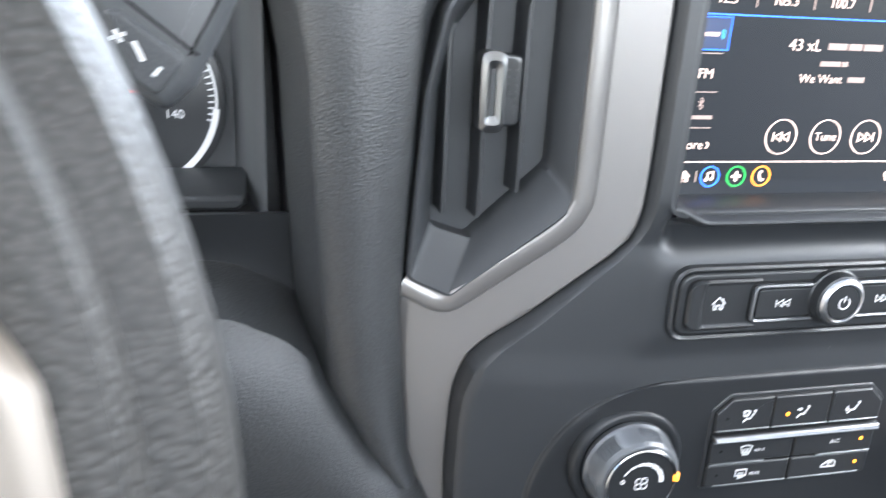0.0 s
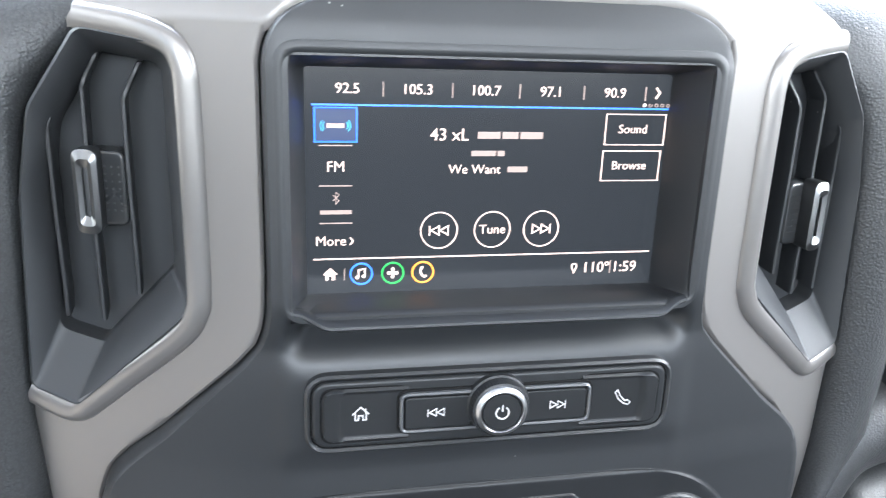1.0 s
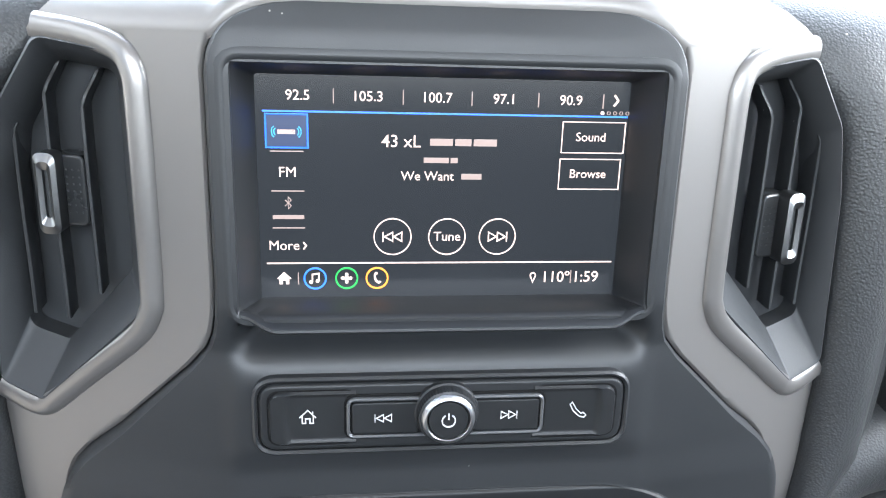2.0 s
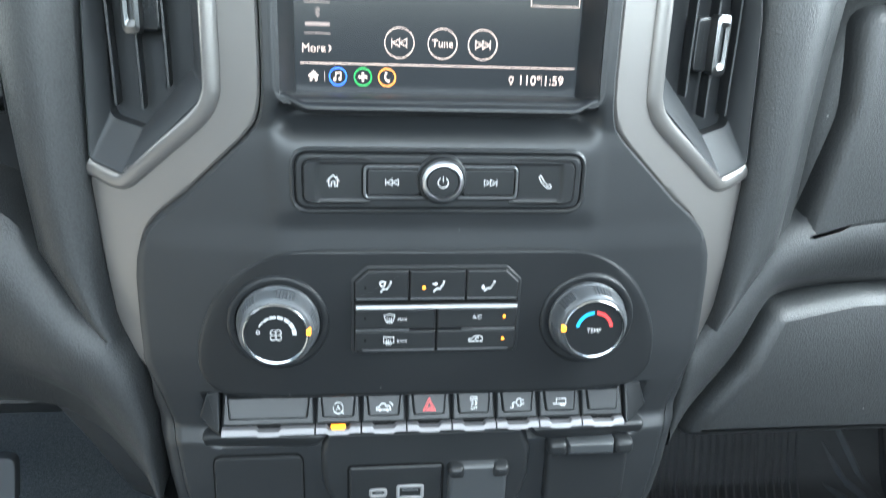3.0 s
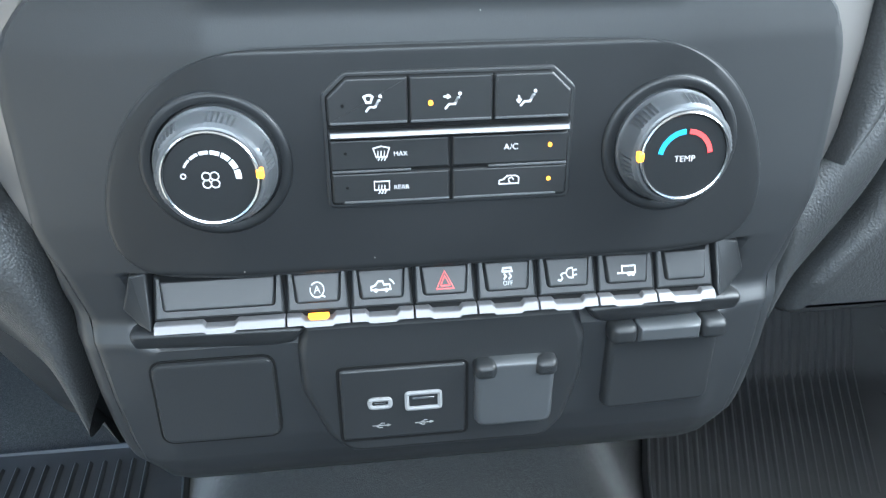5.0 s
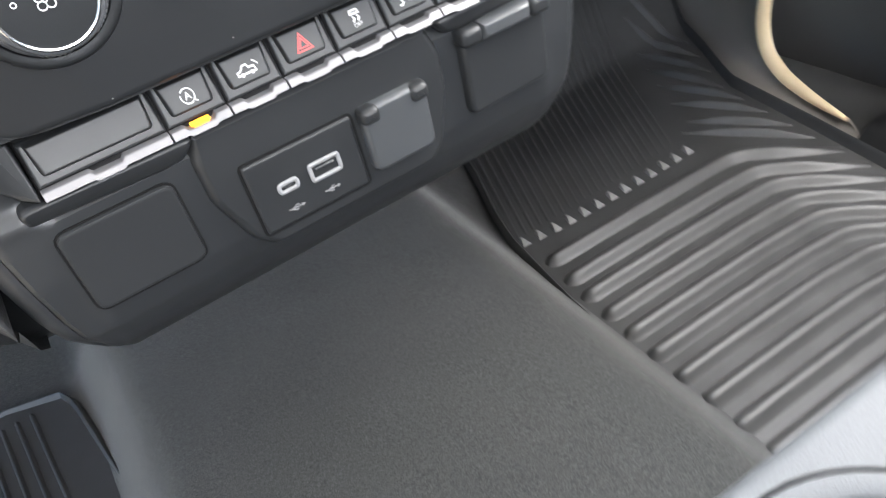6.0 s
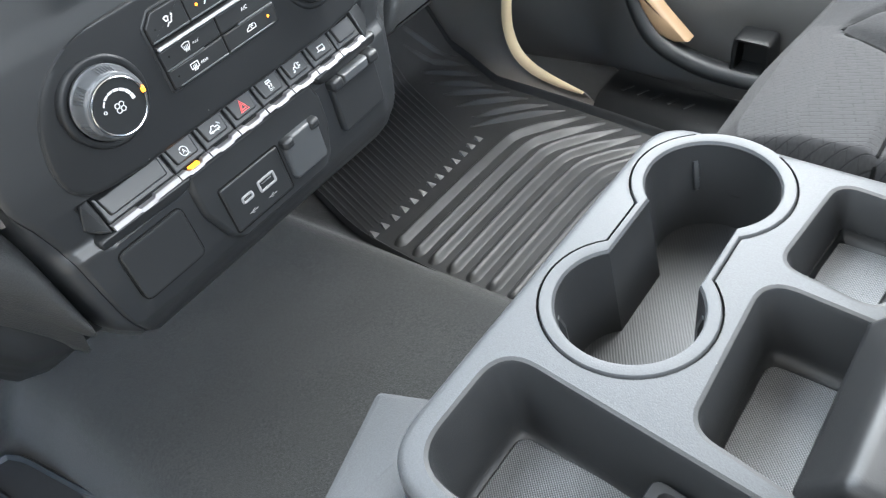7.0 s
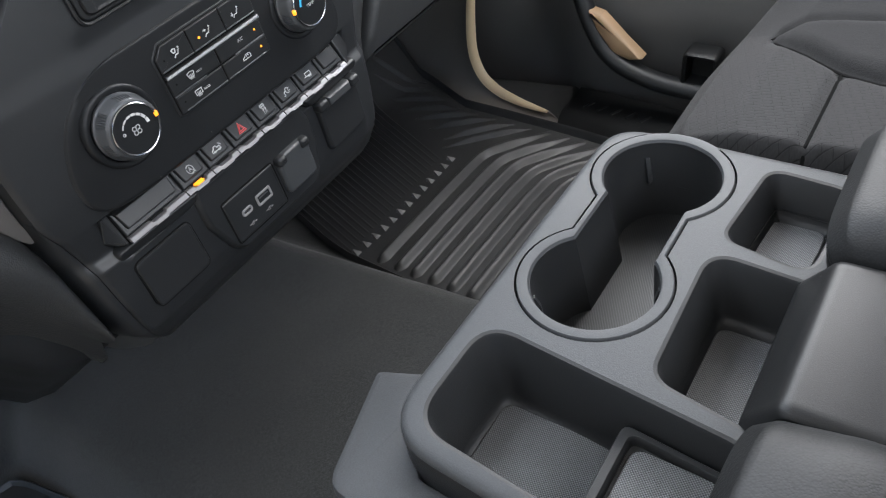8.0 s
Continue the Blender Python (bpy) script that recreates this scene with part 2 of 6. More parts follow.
def rpoly(pts, r, n=5):
    """A closed outline with its corners rounded; r one radius or one for each corner."""
    out = []
    k = len(pts)
    for i, p in enumerate(pts):
        rad = r[i] if isinstance(r, (list, tuple)) else r
        p, a, b = Vector(p), Vector(pts[i - 1]), Vector(pts[(i + 1) % k])
        u, v = (a - p), (b - p)
        lu, lv = u.length, v.length
        u, v = u / lu, v / lv
        ang = math.acos(max(-1, min(1, u.dot(v))))
        if rad <= 0 or ang > 3.1:
            out += [tuple(p)] * (n + 1) if rad > 0 else [tuple(p)]
            continue
        d = min(rad / math.tan(ang / 2), 0.48 * lu, 0.48 * lv)
        s, e = p + u * d, p + v * d
        for q in range(n + 1):
            t = q / n
            out.append(tuple(s * (1 - t) ** 2 + p * 2 * t * (1 - t) + e * t ** 2))
    clean = []
    for p in out:
        if not clean or (Vector(p) - Vector(clean[-1])).length > 1e-6:
            clean.append(p)
    return clean


def rrect(cx, cz, w, h, r, n=5):
    return rpoly([(cx - w / 2, cz - h / 2), (cx + w / 2, cz - h / 2), (cx + w / 2, cz + h / 2), (cx - w / 2, cz + h / 2)], r, n)


def area2(loop):
    return sum(a[0] * b[1] - b[0] * a[1] for a, b in zip(loop, loop[1:] + loop[:1]))


def inset(loop, d):
    """The outline moved inwards by d, vertex by vertex; corners rounder than d close up to a point."""
    sgn = 1 if area2(loop) > 0 else -1
    out, k = [], len(loop)
    for i in range(k):
        a, p, b = Vector(loop[i - 1]), Vector(loop[i]), Vector(loop[(i + 1) % k])
        e1, e2 = (p - a).normalized(), (b - p).normalized()
        n1, n2 = Vector((-e1.y, e1.x)), Vector((-e2.y, e2.x))
        m = (n1 + n2)
        m = m / max(m.length, 1e-9)
        out.append(p + m * (sgn * d / max(0.5, m.dot(n1))))
    if d > 0:
        bad = [(out[(i + 1) % k] - out[i]).dot(Vector(loop[(i + 1) % k]) - Vector(loop[i])) <= 0 for i in range(k)]
        if any(bad) and not all(bad):
            st = next(i for i in range(k) if not bad[i])
            i = 0
            while i < k:
                a = (st + i) % k
                if not bad[a]:
                    i += 1
                    continue
                run = 0
                while bad[(a + run) % k]:
                    run += 1
                idx = [(a + q) % k for q in range(run + 1)]
                mid = sum((out[q] for q in idx), Vector((0, 0))) / len(idx)
                for q in idx:
                    out[q] = mid.copy()
                i += run
    return [tuple(q) for q in out]


def circle(cx, cz, r, n=32, a0=0.0):
    return [(cx + r * math.cos(a0 + 2 * math.pi * i / n), cz + r * math.sin(a0 + 2 * math.pi * i / n)) for i in range(n)]


def front(loop, y):
    """An outline in x and z set upright at y: a number, or a function of x and z."""
    return [(x, y(x, z) if callable(y) else y, z) for x, z in loop]


def flat(loop, z):
    return [(x, y, z) for x, y in loop]


def plate(loop, y, depth, steps=((0.0, 0.0012), (0.0006, 0.0003), (0.0014, 0.0)), bm=None):
    """A body seen from -y with a rounded front edge: steps of (inset, set back)."""
    yy = y if callable(y) else (lambda x, z: y)
    loops = [front(loop, lambda x, z: yy(x, z) + depth)]
    for d, back in steps:
        some = inset(loop, d) if d else loop
        loops.append(front(some, lambda x, z, back=back: yy(x, z) + back))
    d, back = steps[-1]
    loops.append(front(inset(loop, d + 0.0004), lambda x, z: yy(x, z) + back))
    return loft(loops, True, True, bm)


def ring_plate(outer, inner, y, depth, bm=None, crown=0.0006):
    """A frame between two outlines of the same count, seen from -y."""
    mid = [((a[0] + b[0]) / 2, (a[1] + b[1]) / 2) for a, b in zip(outer, inner)]
    yy = y if callable(y) else (lambda x, z: y)
    back = lambda d: (lambda x, z: yy(x, z) + d)
    loops = [front(outer, back(depth)), front(outer, back(crown)), front(mid, back(0)), front(inner, back(crown)), front(inner, back(depth))]
    return loft(loops, bm=bm)


def sheet(us, vs, fn, thick=0.004, bm=None, away=(0, 1, 0)):
    """A skin over a grid of parameters, with a back layer set off by thick in the direction away from its front."""
    bm = bm or bmesh.new()
    us, vs = list(us), list(vs)
    off = Vector(away) * thick
    top = [[bm.verts.new(fn(u, v)) for u in us] for v in vs]
    low = [[bm.verts.new(q.co + off) for q in row] for row in top]
    nu, nv = len(us), len(vs)
    for rows in (top, low):
        for a, b in zip(rows, rows[1:]):
            for i in range(nu - 1):
                bm.faces.new((a[i], a[i + 1], b[i + 1], b[i]))
    rim = [(0, i) for i in range(nu)] + [(j, nu - 1) for j in range(1, nv)] + [(nv - 1, i) for i in range(nu - 2, -1, -1)] + [(j, 0) for j in range(nv - 2, 0, -1)]
    for (a, b), (c, d) in zip(rim, rim[1:] + rim[:1]):
        bm.faces.new((top[a][b], top[c][d], low[c][d], low[a][b]))
    return bm


DOWN, UP = (0, 0, -1), (0, 0, 1)


def span(a, b, n):
    return [a + (b - a) * i / n for i in range(n + 1)]


def lathe(profile, at, axis="y", n=48, bm=None, ripple=None):
    """Turns a profile of (along, radius) round an axis through at. axis y: along goes towards -y, to the viewer."""
    loops = []
    for along, r in profile:
        loop = []
        for i in range(n):
            a = 2 * math.pi * i / n
            rad = r * (1 + (ripple(i, along) if ripple else 0))
            c, s = rad * math.cos(a), rad * math.sin(a)
            loop.append((at[0] + c, at[1] - along, at[2] + s) if axis == "y" else (at[0] + c, at[1] + s, at[2] + along))
        loops.append(loop)
    return loft(loops, True, True, bm)


def sweep(path, profile, up=(0, -1, 0), closed=False, bm=None):
    """A profile of (side, out) carried along a path; out points along up."""
    path = [Vector(p) for p in path]
    up = Vector(up)
    loops = []
    k = len(path)
    for i, p in enumerate(path):
        a = path[i - 1] if (i or closed) else path[0]
        b = path[(i + 1) % k] if (i < k - 1 or closed) else path[-1]
        d = (b - a).normalized()
        side = d.cross(up).normalized()
        o = side.cross(d).normalized()
        loops.append([tuple(p + side * s + o * h) for s, h in profile])
    if closed:
        loops.append(loops[0])
    return loft(loops, not closed, not closed, bm)


def round_profile(w, h, n=10):
    return [(w / 2 * math.cos(2 * math.pi * i / n), h / 2 * math.sin(2 * math.pi * i / n)) for i in range(n)]


def smooth_line(pts, n=6):
    """A Catmull-Rom line through points of any dimension."""
    pts = [Vector(p) for p in pts]
    ext = [pts[0] * 2 - pts[1]] + pts + [pts[-1] * 2 - pts[-2]]
    out = []
    for i in range(1, len(ext) - 2):
        p0, p1, p2, p3 = ext[i - 1:i + 3]
        for q in range(n):
            t = q / n
            out.append(0.5 * (2 * p1 + (p2 - p0) * t + (2 * p0 - 5 * p1 + 4 * p2 - p3) * t * t + (3 * p1 - p0 - 3 * p2 + p3) * t ** 3))
    return out + [pts[-1]]


def table(pairs):
    """A function that reads between rows of (x, value)."""
    xs, vs = zip(*sorted(pairs))
    return lambda x: float(np.interp(x, xs, vs))


def strokes(lines, width, to3d, bm=None, lift=0.00025):
    """Thin raised marks: each line a list of 2D points, drawn as a ribbon; to3d maps a point and a lift to space."""
    bm = bm or bmesh.new()
    for line in lines:
        pts = [Vector(p) for p in line]
        ring = (pts[0] - pts[-1]).length < 1e-7 and len(pts) > 2
        if ring:
            pts = pts[:-1]
        k = len(pts)
        left, right = [], []
        for i, p in enumerate(pts):
            a = pts[i - 1] if (i or ring) else p
            b = pts[(i + 1) % k] if (i < k - 1 or ring) else p
            e1 = (p - a).normalized() if (p - a).length > 0 else (b - p).normalized()
            e2 = (b - p).normalized() if (b - p).length > 0 else e1
            n1 = Vector((-e1.y - e2.y, e1.x + e2.x))
            n1 = n1.normalized() if n1.length > 1e-6 else Vector((-e1.y, e1.x))
            half = width / 2 / max(0.5, n1.dot(Vector((-e1.y, e1.x))))
            left.append(p + n1 * half)
            right.append(p - n1 * half)
        top = [[bm.verts.new(to3d(q, lift)) for q in side] for side in (left, right)]
        low = [[bm.verts.new(to3d(q, -lift)) for q in side] for side in (left, right)]
        for i in range(k if ring else k - 1):
            j = (i + 1) % k
            bm.faces.new((top[0][i], top[0][j], top[1][j], top[1][i]))
            bm.faces.new((top[0][i], top[0][j], low[0][j], low[0][i]))
            bm.faces.new((top[1][i], top[1][j], low[1][j], low[1][i]))
    return bm


def blobs(polys, to3d, bm=None, lift=0.00025):
    bm = bm or bmesh.new()
    for poly in polys:
        top = [bm.verts.new(to3d(Vector(p), lift)) for p in poly]
        low = [bm.verts.new(to3d(Vector(p), -lift)) for p in poly]
        bm.faces.new(top)
        for i in range(len(poly)):
            j = (i + 1) % len(poly)
            bm.faces.new((top[i], top[j], low[j], low[i]))
    return bm


def upright(cx, y, cz, size=1.0, lean=0.0):
    """Maps 2D marks onto a face at y that looks to -y; lean: how far y grows with height."""
    return lambda p, h=0.0: (cx + p[0] * size, y + p[1] * size * lean - h, cz + p[1] * size)


def arc(cx, cy, r, a0, a1, n=12):
    return [(cx + r * math.cos(radians(a0 + (a1 - a0) * i / n)), cy + r * math.sin(radians(a0 + (a1 - a0) * i / n))) for i in range(n + 1)]


def words(body_text, size, to3d, mat, parent, align="CENTER", bold=0.0, name="lettering"):
    cu = bpy.data.curves.new("lettering_line", "FONT")
    cu.body, cu.size, cu.align_x, cu.align_y, cu.resolution_u = body_text, 1.0, align, "CENTER", 3
    cu.offset = bold * 0.35
    tmp = new("lettering_line", cu)
    bpy.context.view_layer.update()
    me = bpy.data.meshes.new_from_object(tmp.evaluated_get(bpy.context.evaluated_depsgraph_get()))
    bpy.data.objects.remove(tmp)
    bm = bmesh.new()
    bm.from_mesh(me)
    bpy.data.meshes.remove(me)
    for v in bm.verts:
        v.co = to3d((v.co.x * size, v.co.y * size), 0.0002)
    return part(name, bm, mat, parent, smooth=False)


def bars(lengths, height, gap, to3d, mat, parent, name="text_bar"):
    """Plain bars in place of writing, centred."""
    total = sum(lengths) + gap * (len(lengths) - 1)
    x, polys = -total / 2, []
    for w in lengths:
        polys.append([(x, -height / 2), (x + w, -height / 2), (x + w, height / 2), (x, height / 2)])
        x += w + gap
    return part(name, blobs(polys, to3d), mat, parent, smooth=False)


# ---------------------------------------------------------------- the cab's shell
def box_bm(x0, x1, y0, y1, z0, z1, bm=None):
    bm = bm or bmesh.new()
    loops = [[(x0, y0, z), (x1, y0, z), (x1, y1, z), (x0, y1, z)] for z in (z0, z1)]
    return loft(loops, True, True, bm)


# unseen ground, coloured tan so that sunlight bounces warm into the cab
solo("ground", box_bm(-400, 400, -400, 400, -0.75, -0.70), M_GROUND, "unseen ground outside, tan to bounce warm light", "ground", "structure", False)
solo("floor", box_bm(-0.86, 0.86, -1.25, 0.80, -0.05, -0.02), M_DARK, "dark steel cab floor under the carpet", "floor", "structure", False)
solo("roof", box_bm(-0.78, 0.78, -1.25, -0.12, 1.22, 1.26), M_HEAD, "pale fabric headliner under the cab roof", "ceiling", "structure", False)
solo("wall_front", box_bm(-0.86, 0.86, 0.72, 0.78, -0.05, 0.82), M_DARK, "dark firewall behind the dashboard", "wall", "structure", False)
bm = box_bm(-0.86, 0.86, -1.27, -1.22, -0.05, 0.70)
box_bm(-0.86, -0.66, -1.27, -1.22, 0.70, 1.24, bm)
box_bm(0.66, 0.86, -1.27, -1.22, 0.70, 1.24, bm)
solo("wall_back", bm, M_DARK, "dark rear cab wall with a wide window opening", "wall", "structure", False)
bm = bmesh.new()
for s in (-1, 1):
    sweep([(s * 0.80, 0.62, 0.80), (s * 0.76, 0.25, 1.02), (s * 0.72, -0.12, 1.22)], [(-0.035, -0.03), (0.035, -0.03), (0.035, 0.03), (-0.035, 0.03)], (0, 0, 1), bm=bm)
    sweep([(s * 0.84, -0.62, 0.70), (s * 0.80, -0.62, 0.96), (s * 0.74, -0.62, 1.22)], [(-0.05, -0.03), (0.05, -0.03), (0.05, 0.03), (-0.05, 0.03)], (1, 0, 0), bm=bm)
solo("pillar_frame", bm, M_HEAD, "pale trimmed pillars round the cab windows", "pillar", "structure")

def ease(t):
    t = min(1, max(0, t))
    return t * t * (3 - 2 * t)


# doors: a moulded inner skin with a pocket and an armrest
def door_skin(s, name, label):
    def fn(u, v):
        prof = table([(0, 0.765), (0.18, 0.735), (0.30, 0.74), (0.42, 0.715), (0.52, 0.735), (0.62, 0.77), (0.75, 0.79)])
        dish = 0.022 * math.exp(-((u - 0.12) / 0.16) ** 2 - ((v - 0.27) / 0.09) ** 2)
        return (s * (prof(v) + dish + 0.065 * ease((u - 0.10) / 0.14)), u, v)
    bm = sheet(span(-1.22, 0.72, 60), span(-0.02, 0.75, 40), fn, 0.03, away=(s, 0, 0))
    return solo(name, bm, M_DOOR, label, "door", "structure")


door_skin(1, "door_1", "closed black moulded plastic passenger door panel")

# carpeted floor with the transmission hump
def carpet_z(x, y):
    a = min(1, max(0, (0.262 - abs(x)) / 0.085))
    hump = 0.085 * a * a * (3 - 2 * a)
    toe = max(0, y - 0.52)
    return 0.002 + hump + toe * 0.75 + 0.0018 * noise.noise((x * 14, y * 14, 0))


bm = sheet(span(-0.80, 0.80, 120), span(-1.2, 0.72, 110), lambda x, y: (x, y, carpet_z(x, y)), 0.012, away=DOWN)
tagged(new("carpet", mesh_of("carpet", bm, M_CARPET)), "charcoal cut-pile carpet over the floor hump", "carpet", "", "structure")

# ---------------------------------------------------------------- dashboard
W = table([(0.3186, 0.085), (0.3233, 0.105), (0.3302, 0.122), (0.3407, 0.134), (0.3523, 0.142), (0.3697, 0.149), (0.385, 0.1525), (0.41, 0.1555), (0.44, 0.158), (0.455, 0.160), (0.475, 0.165), (0.49, 0.1705), (0.497, 0.1722), (0.52, 0.1725),
           (0.55, 0.172), (0.562, 0.1705), (0.57, 0.1680), (0.578, 0.1645), (0.586, 0.1575), (0.599, 0.1415), (0.617, 0.1228), (0.632, 0.1072), (0.641, 0.0998), (0.648, 0.0972), (0.656, 0.0958),
           (0.67, 0.0952), (0.755, 0.0950), (0.762, 0.0937), (0.768, 0.0909), (0.773, 0.0864), (0.777, 0.0797), (0.7795, 0.0710), (0.7805, 0.0605)])
Y0 = table([(0.3186, 0.14), (0.3204, 0.10), (0.3244, 0.072), (0.3314, 0.055), (0.3418, 0.040), (0.3534, 0.029), (0.3627, 0.0230), (0.372, 0.0185), (0.385, 0.0150), (0.41, 0.0138), (0.438, 0.0130), (0.4445, 0.019), (0.4755, 0.024),
            (0.478, 0.006), (0.50, 0.0040), (0.57, 0.0028), (0.585, 0.0038), (0.60, 0.0040), (0.63, 0.0045), (0.64, 0.005), (0.648, 0.003), (0.66, 0.001), (0.755, 0.001), (0.77, 0.003), (0.7805, 0.007)])


Y1 = table([(0.3186, 0.14), (0.3244, 0.072), (0.3418, 0.040), (0.3534, 0.029), (0.372, 0.0185), (0.41, 0.0138), (0.438, 0.0125), (0.478, 0.0060), (0.50, 0.0040), (0.60, 0.0040), (0.7805, 0.007)])


def panel_y(x, z):
    ax = abs(x)
    y = Y0(z) + (Y1(z) - Y0(z)) * ease((ax - 0.1285) / 0.0125) * ease((0.50 - z) / 0.01) + 0.16 * max(0, ax - 0.09 - 0.042 * ease((0.452 - z) / 0.012))
    hood = ease((0.098 - ax) / 0.016) * ease((z - 0.582) / 0.014) * ease((0.646 - z) / 0.022)
    y -= 0.0018 * hood
    y += 0.0130 * math.exp(-((z - 0.6470) / (0.0050 if z > 0.6470 else 0.0078)) ** 2) * ease((0.092 - ax) / 0.014)
    return y


def panel_fn(u, z):
    w = W(z)
    x = max(-1, min(1, u)) * w
    edge = ease((abs(x) - (w - 0.0022)) / 0.0022)
    y = panel_y(x, z) + 0.0024 * edge * edge
    if abs(x) < 0.0850 and 0.6535 < z < 0.7570:
        y += 0.040
    if abs(u) > 1:
        y += 0.028
        x += math.copysign(0.002, u)
    return (x, y, z)


dash = thing("dashboard", (0, 0.3, 0.4), "black and silver pickup truck dashboard with grained vinyl pads", "dashboard")
us = [-1.05] + span(-1, 1, 120) + [1.05]
zs = sorted(set([round(z, 5) for z in span(0.3187, 0.7805, 205)] + [0.3204, 0.3221, 0.4425, 0.4755, 0.478, 0.7795, 0.7785]))
part("centre_panel", sheet(us, zs, panel_fn, 0.003), M_PANEL, dash, "matte charcoal centre stack panel")


def trim_y(x, z=0):
    return 0.0065 + 0.32 * max(0, abs(x) - 0.093) + 1.2 * max(0, abs(x) - 0.17) ** 2


T_OUT = table([(0.482, 0.1765), (0.490, 0.1820), (0.515, 0.1925), (0.56, 0.1965), (0.598, 0.1985), (0.6035, 0.1988), (0.6045, 0.1765), (0.652, 0.1240), (0.66, 0.1222), (0.750, 0.1215), (0.768, 0.130)])
for s in (-1, 1):
    def trim_fn(u, z, s=s):
        a, b = W(z) + 0.0012, T_OUT(z)
        u2 = min(1, max(0, u))
        x = a + (b - a) * u2
        roll = 0.0018 * (ease((0.05 - u2) / 0.05) + ease((u2 - 0.92) / 0.08))
        y = trim_y(x) + roll + (0.03 if u < 0 or u > 1 else 0) + 0.005 * ease((0.56 - z) / 0.09)
        return (s * x, y, z)
    bm = sheet([-0.01, 0, 0.03, 0.06, 0.1] + span(0.15, 0.85, 10) + [0.9, 0.94, 0.97, 1, 1.01], sorted(span(0.482, 0.768, 90) + [0.6036, 0.6044]), trim_fn, 0.002)
    part("silver_trim", bm, M_SILVER, dash, "satin silver painted side trim")
    path = [(x, trim_y(x) - 0.0020, z) for x, z in ((0.163, 0.7690), (0.147, 0.7670), (0.1345, 0.7640), (0.1265, 0.7595), (0.1230, 0.752), (0.1222, 0.740), (0.1220, 0.70), (0.1222, 0.664), (0.1238, 0.6535),
                                                    (0.1310, 0.6425), (0.1560, 0.6210), (0.1710, 0.6080), (0.1765, 0.6042), (0.1815, 0.6038), (0.1880, 0.6062), (0.1985, 0.6112))]
    line = smooth_line([(s * x, y, z) for x, y, z in path], 5)
    part("trim_bead", sweep(line, [(s * a, b) for a, b in ((-0.0052, -0.006), (-0.0053, -0.0012), (-0.0049, -0.0002), (-0.0036, 0.0007), (-0.0010, 0.0011), (0.0018, 0.0010), (0.0038, 0.0003), (0.0049, -0.0010), (0.0052, -0.0024), (0.0052, -0.006))]), M_BEAD, dash, "raised silver moulding round the vent")

ZTOP = table([(0, 0.7818), (0.0605, 0.7818), (0.071, 0.7808), (0.0798, 0.7783), (0.0866, 0.7745), (0.0920, 0.7690), (0.0940, 0.7675), (0.16, 0.7675)])


def arch_fn(u, v):
    half = [0.166, 0.1635, 0.157, 0.149, 0.141, 0.127, 0.112, 0.095][v]
    x = u * half
    dz, dy = [0, 0.004, 0.010, 0.016, 0.021, 0.027, 0.0305, 0.032][v], [0, 0.0004, 0.003, 0.008, 0.016, 0.034, 0.07, 0.14][v]
    top = 0.7675 + dz
    z = max(top, ZTOP(abs(x)) + dz * 0.75)
    return (x, trim_y(x) + dy, z)


part("silver_arch", sheet(span(-1, 1, 80), range(8), arch_fn, 0.003, away=(0, 0.3, -1)), M_SILVER, dash, "glossy silver painted arch over the display")

X_IN = table([(0.50, 0.186), (0.515, 0.1915), (0.57, 0.1965), (0.60, 0.1985), (0.62, 0.1980), (0.66, 0.1952), (0.70, 0.1935), (0.735, 0.1885), (0.752, 0.1780), (0.764, 0.1650), (0.772, 0.161), (0.779, 0.153), (0.7855, 0.1445), (0.80, 0.124), (0.812, 0.10)])
X_OUT = table([(0.50, 0.197), (0.53, 0.220), (0.559, 0.232), (0.62, 0.237), (0.714, 0.241), (0.755, 0.249), (0.80, 0.29), (0.812, 0.30)])
X_OUT_R = table([(0.50, 0.190), (0.514, 0.197), (0.53, 0.215), (0.541, 0.2235), (0.567, 0.2300), (0.614, 0.2315), (0.664, 0.2345), (0.711, 0.239), (0.755, 0.248), (0.80, 0.29), (0.812, 0.30)])
ROLL = [(0.505, 0), (0.52, 0), (0.56, 0), (0.60, 0), (0.64, 0), (0.68, 0), (0.71, 0.0005), (0.73, 0.002), (0.745, 0.0045), (0.757, 0.008), (0.767, 0.0125), (0.776, 0.018), (0.784, 0.025), (0.791, 0.034), (0.797, 0.046), (0.802, 0.065), (0.806, 0.10), (0.808, 0.16), (0.809, 0.32), (0.809, 0.62)]
for s in (-1, 1):
    def pad_fn(u, i, s=s):
        z, back = ROLL[i]
        a, b = X_IN(z), (X_OUT if s < 0 else X_OUT_R)(z)
        t = min(1, max(0, u))
        x = a + (b - a) * t
        crown = math.sin(math.pi * min(1, t * 1.0)) ** 0.6 if 0 < t < 1 else 0
        y = 0.040 + 0.03 * (x - 0.19) - 0.013 * crown + back
        if u < 0:
            y += 0.02
        if u > 1:
            x, y = x + 0.008 + 0.02 * (u - 1), y + (0.105 if s < 0 else 0.017) * (u - 1) / 0.3
        return (s * x, y, z)
    part("dash_pad", sheet([-0.1, 0, 0.03, 0.08, 0.15] + span(0.25, 0.85, 8) + [0.93, 0.98, 1, 1.1, 1.2, 1.3], range(len(ROLL)), pad_fn, 0.002), M_LEATHER, dash, "grained black vinyl pad beside the vent")

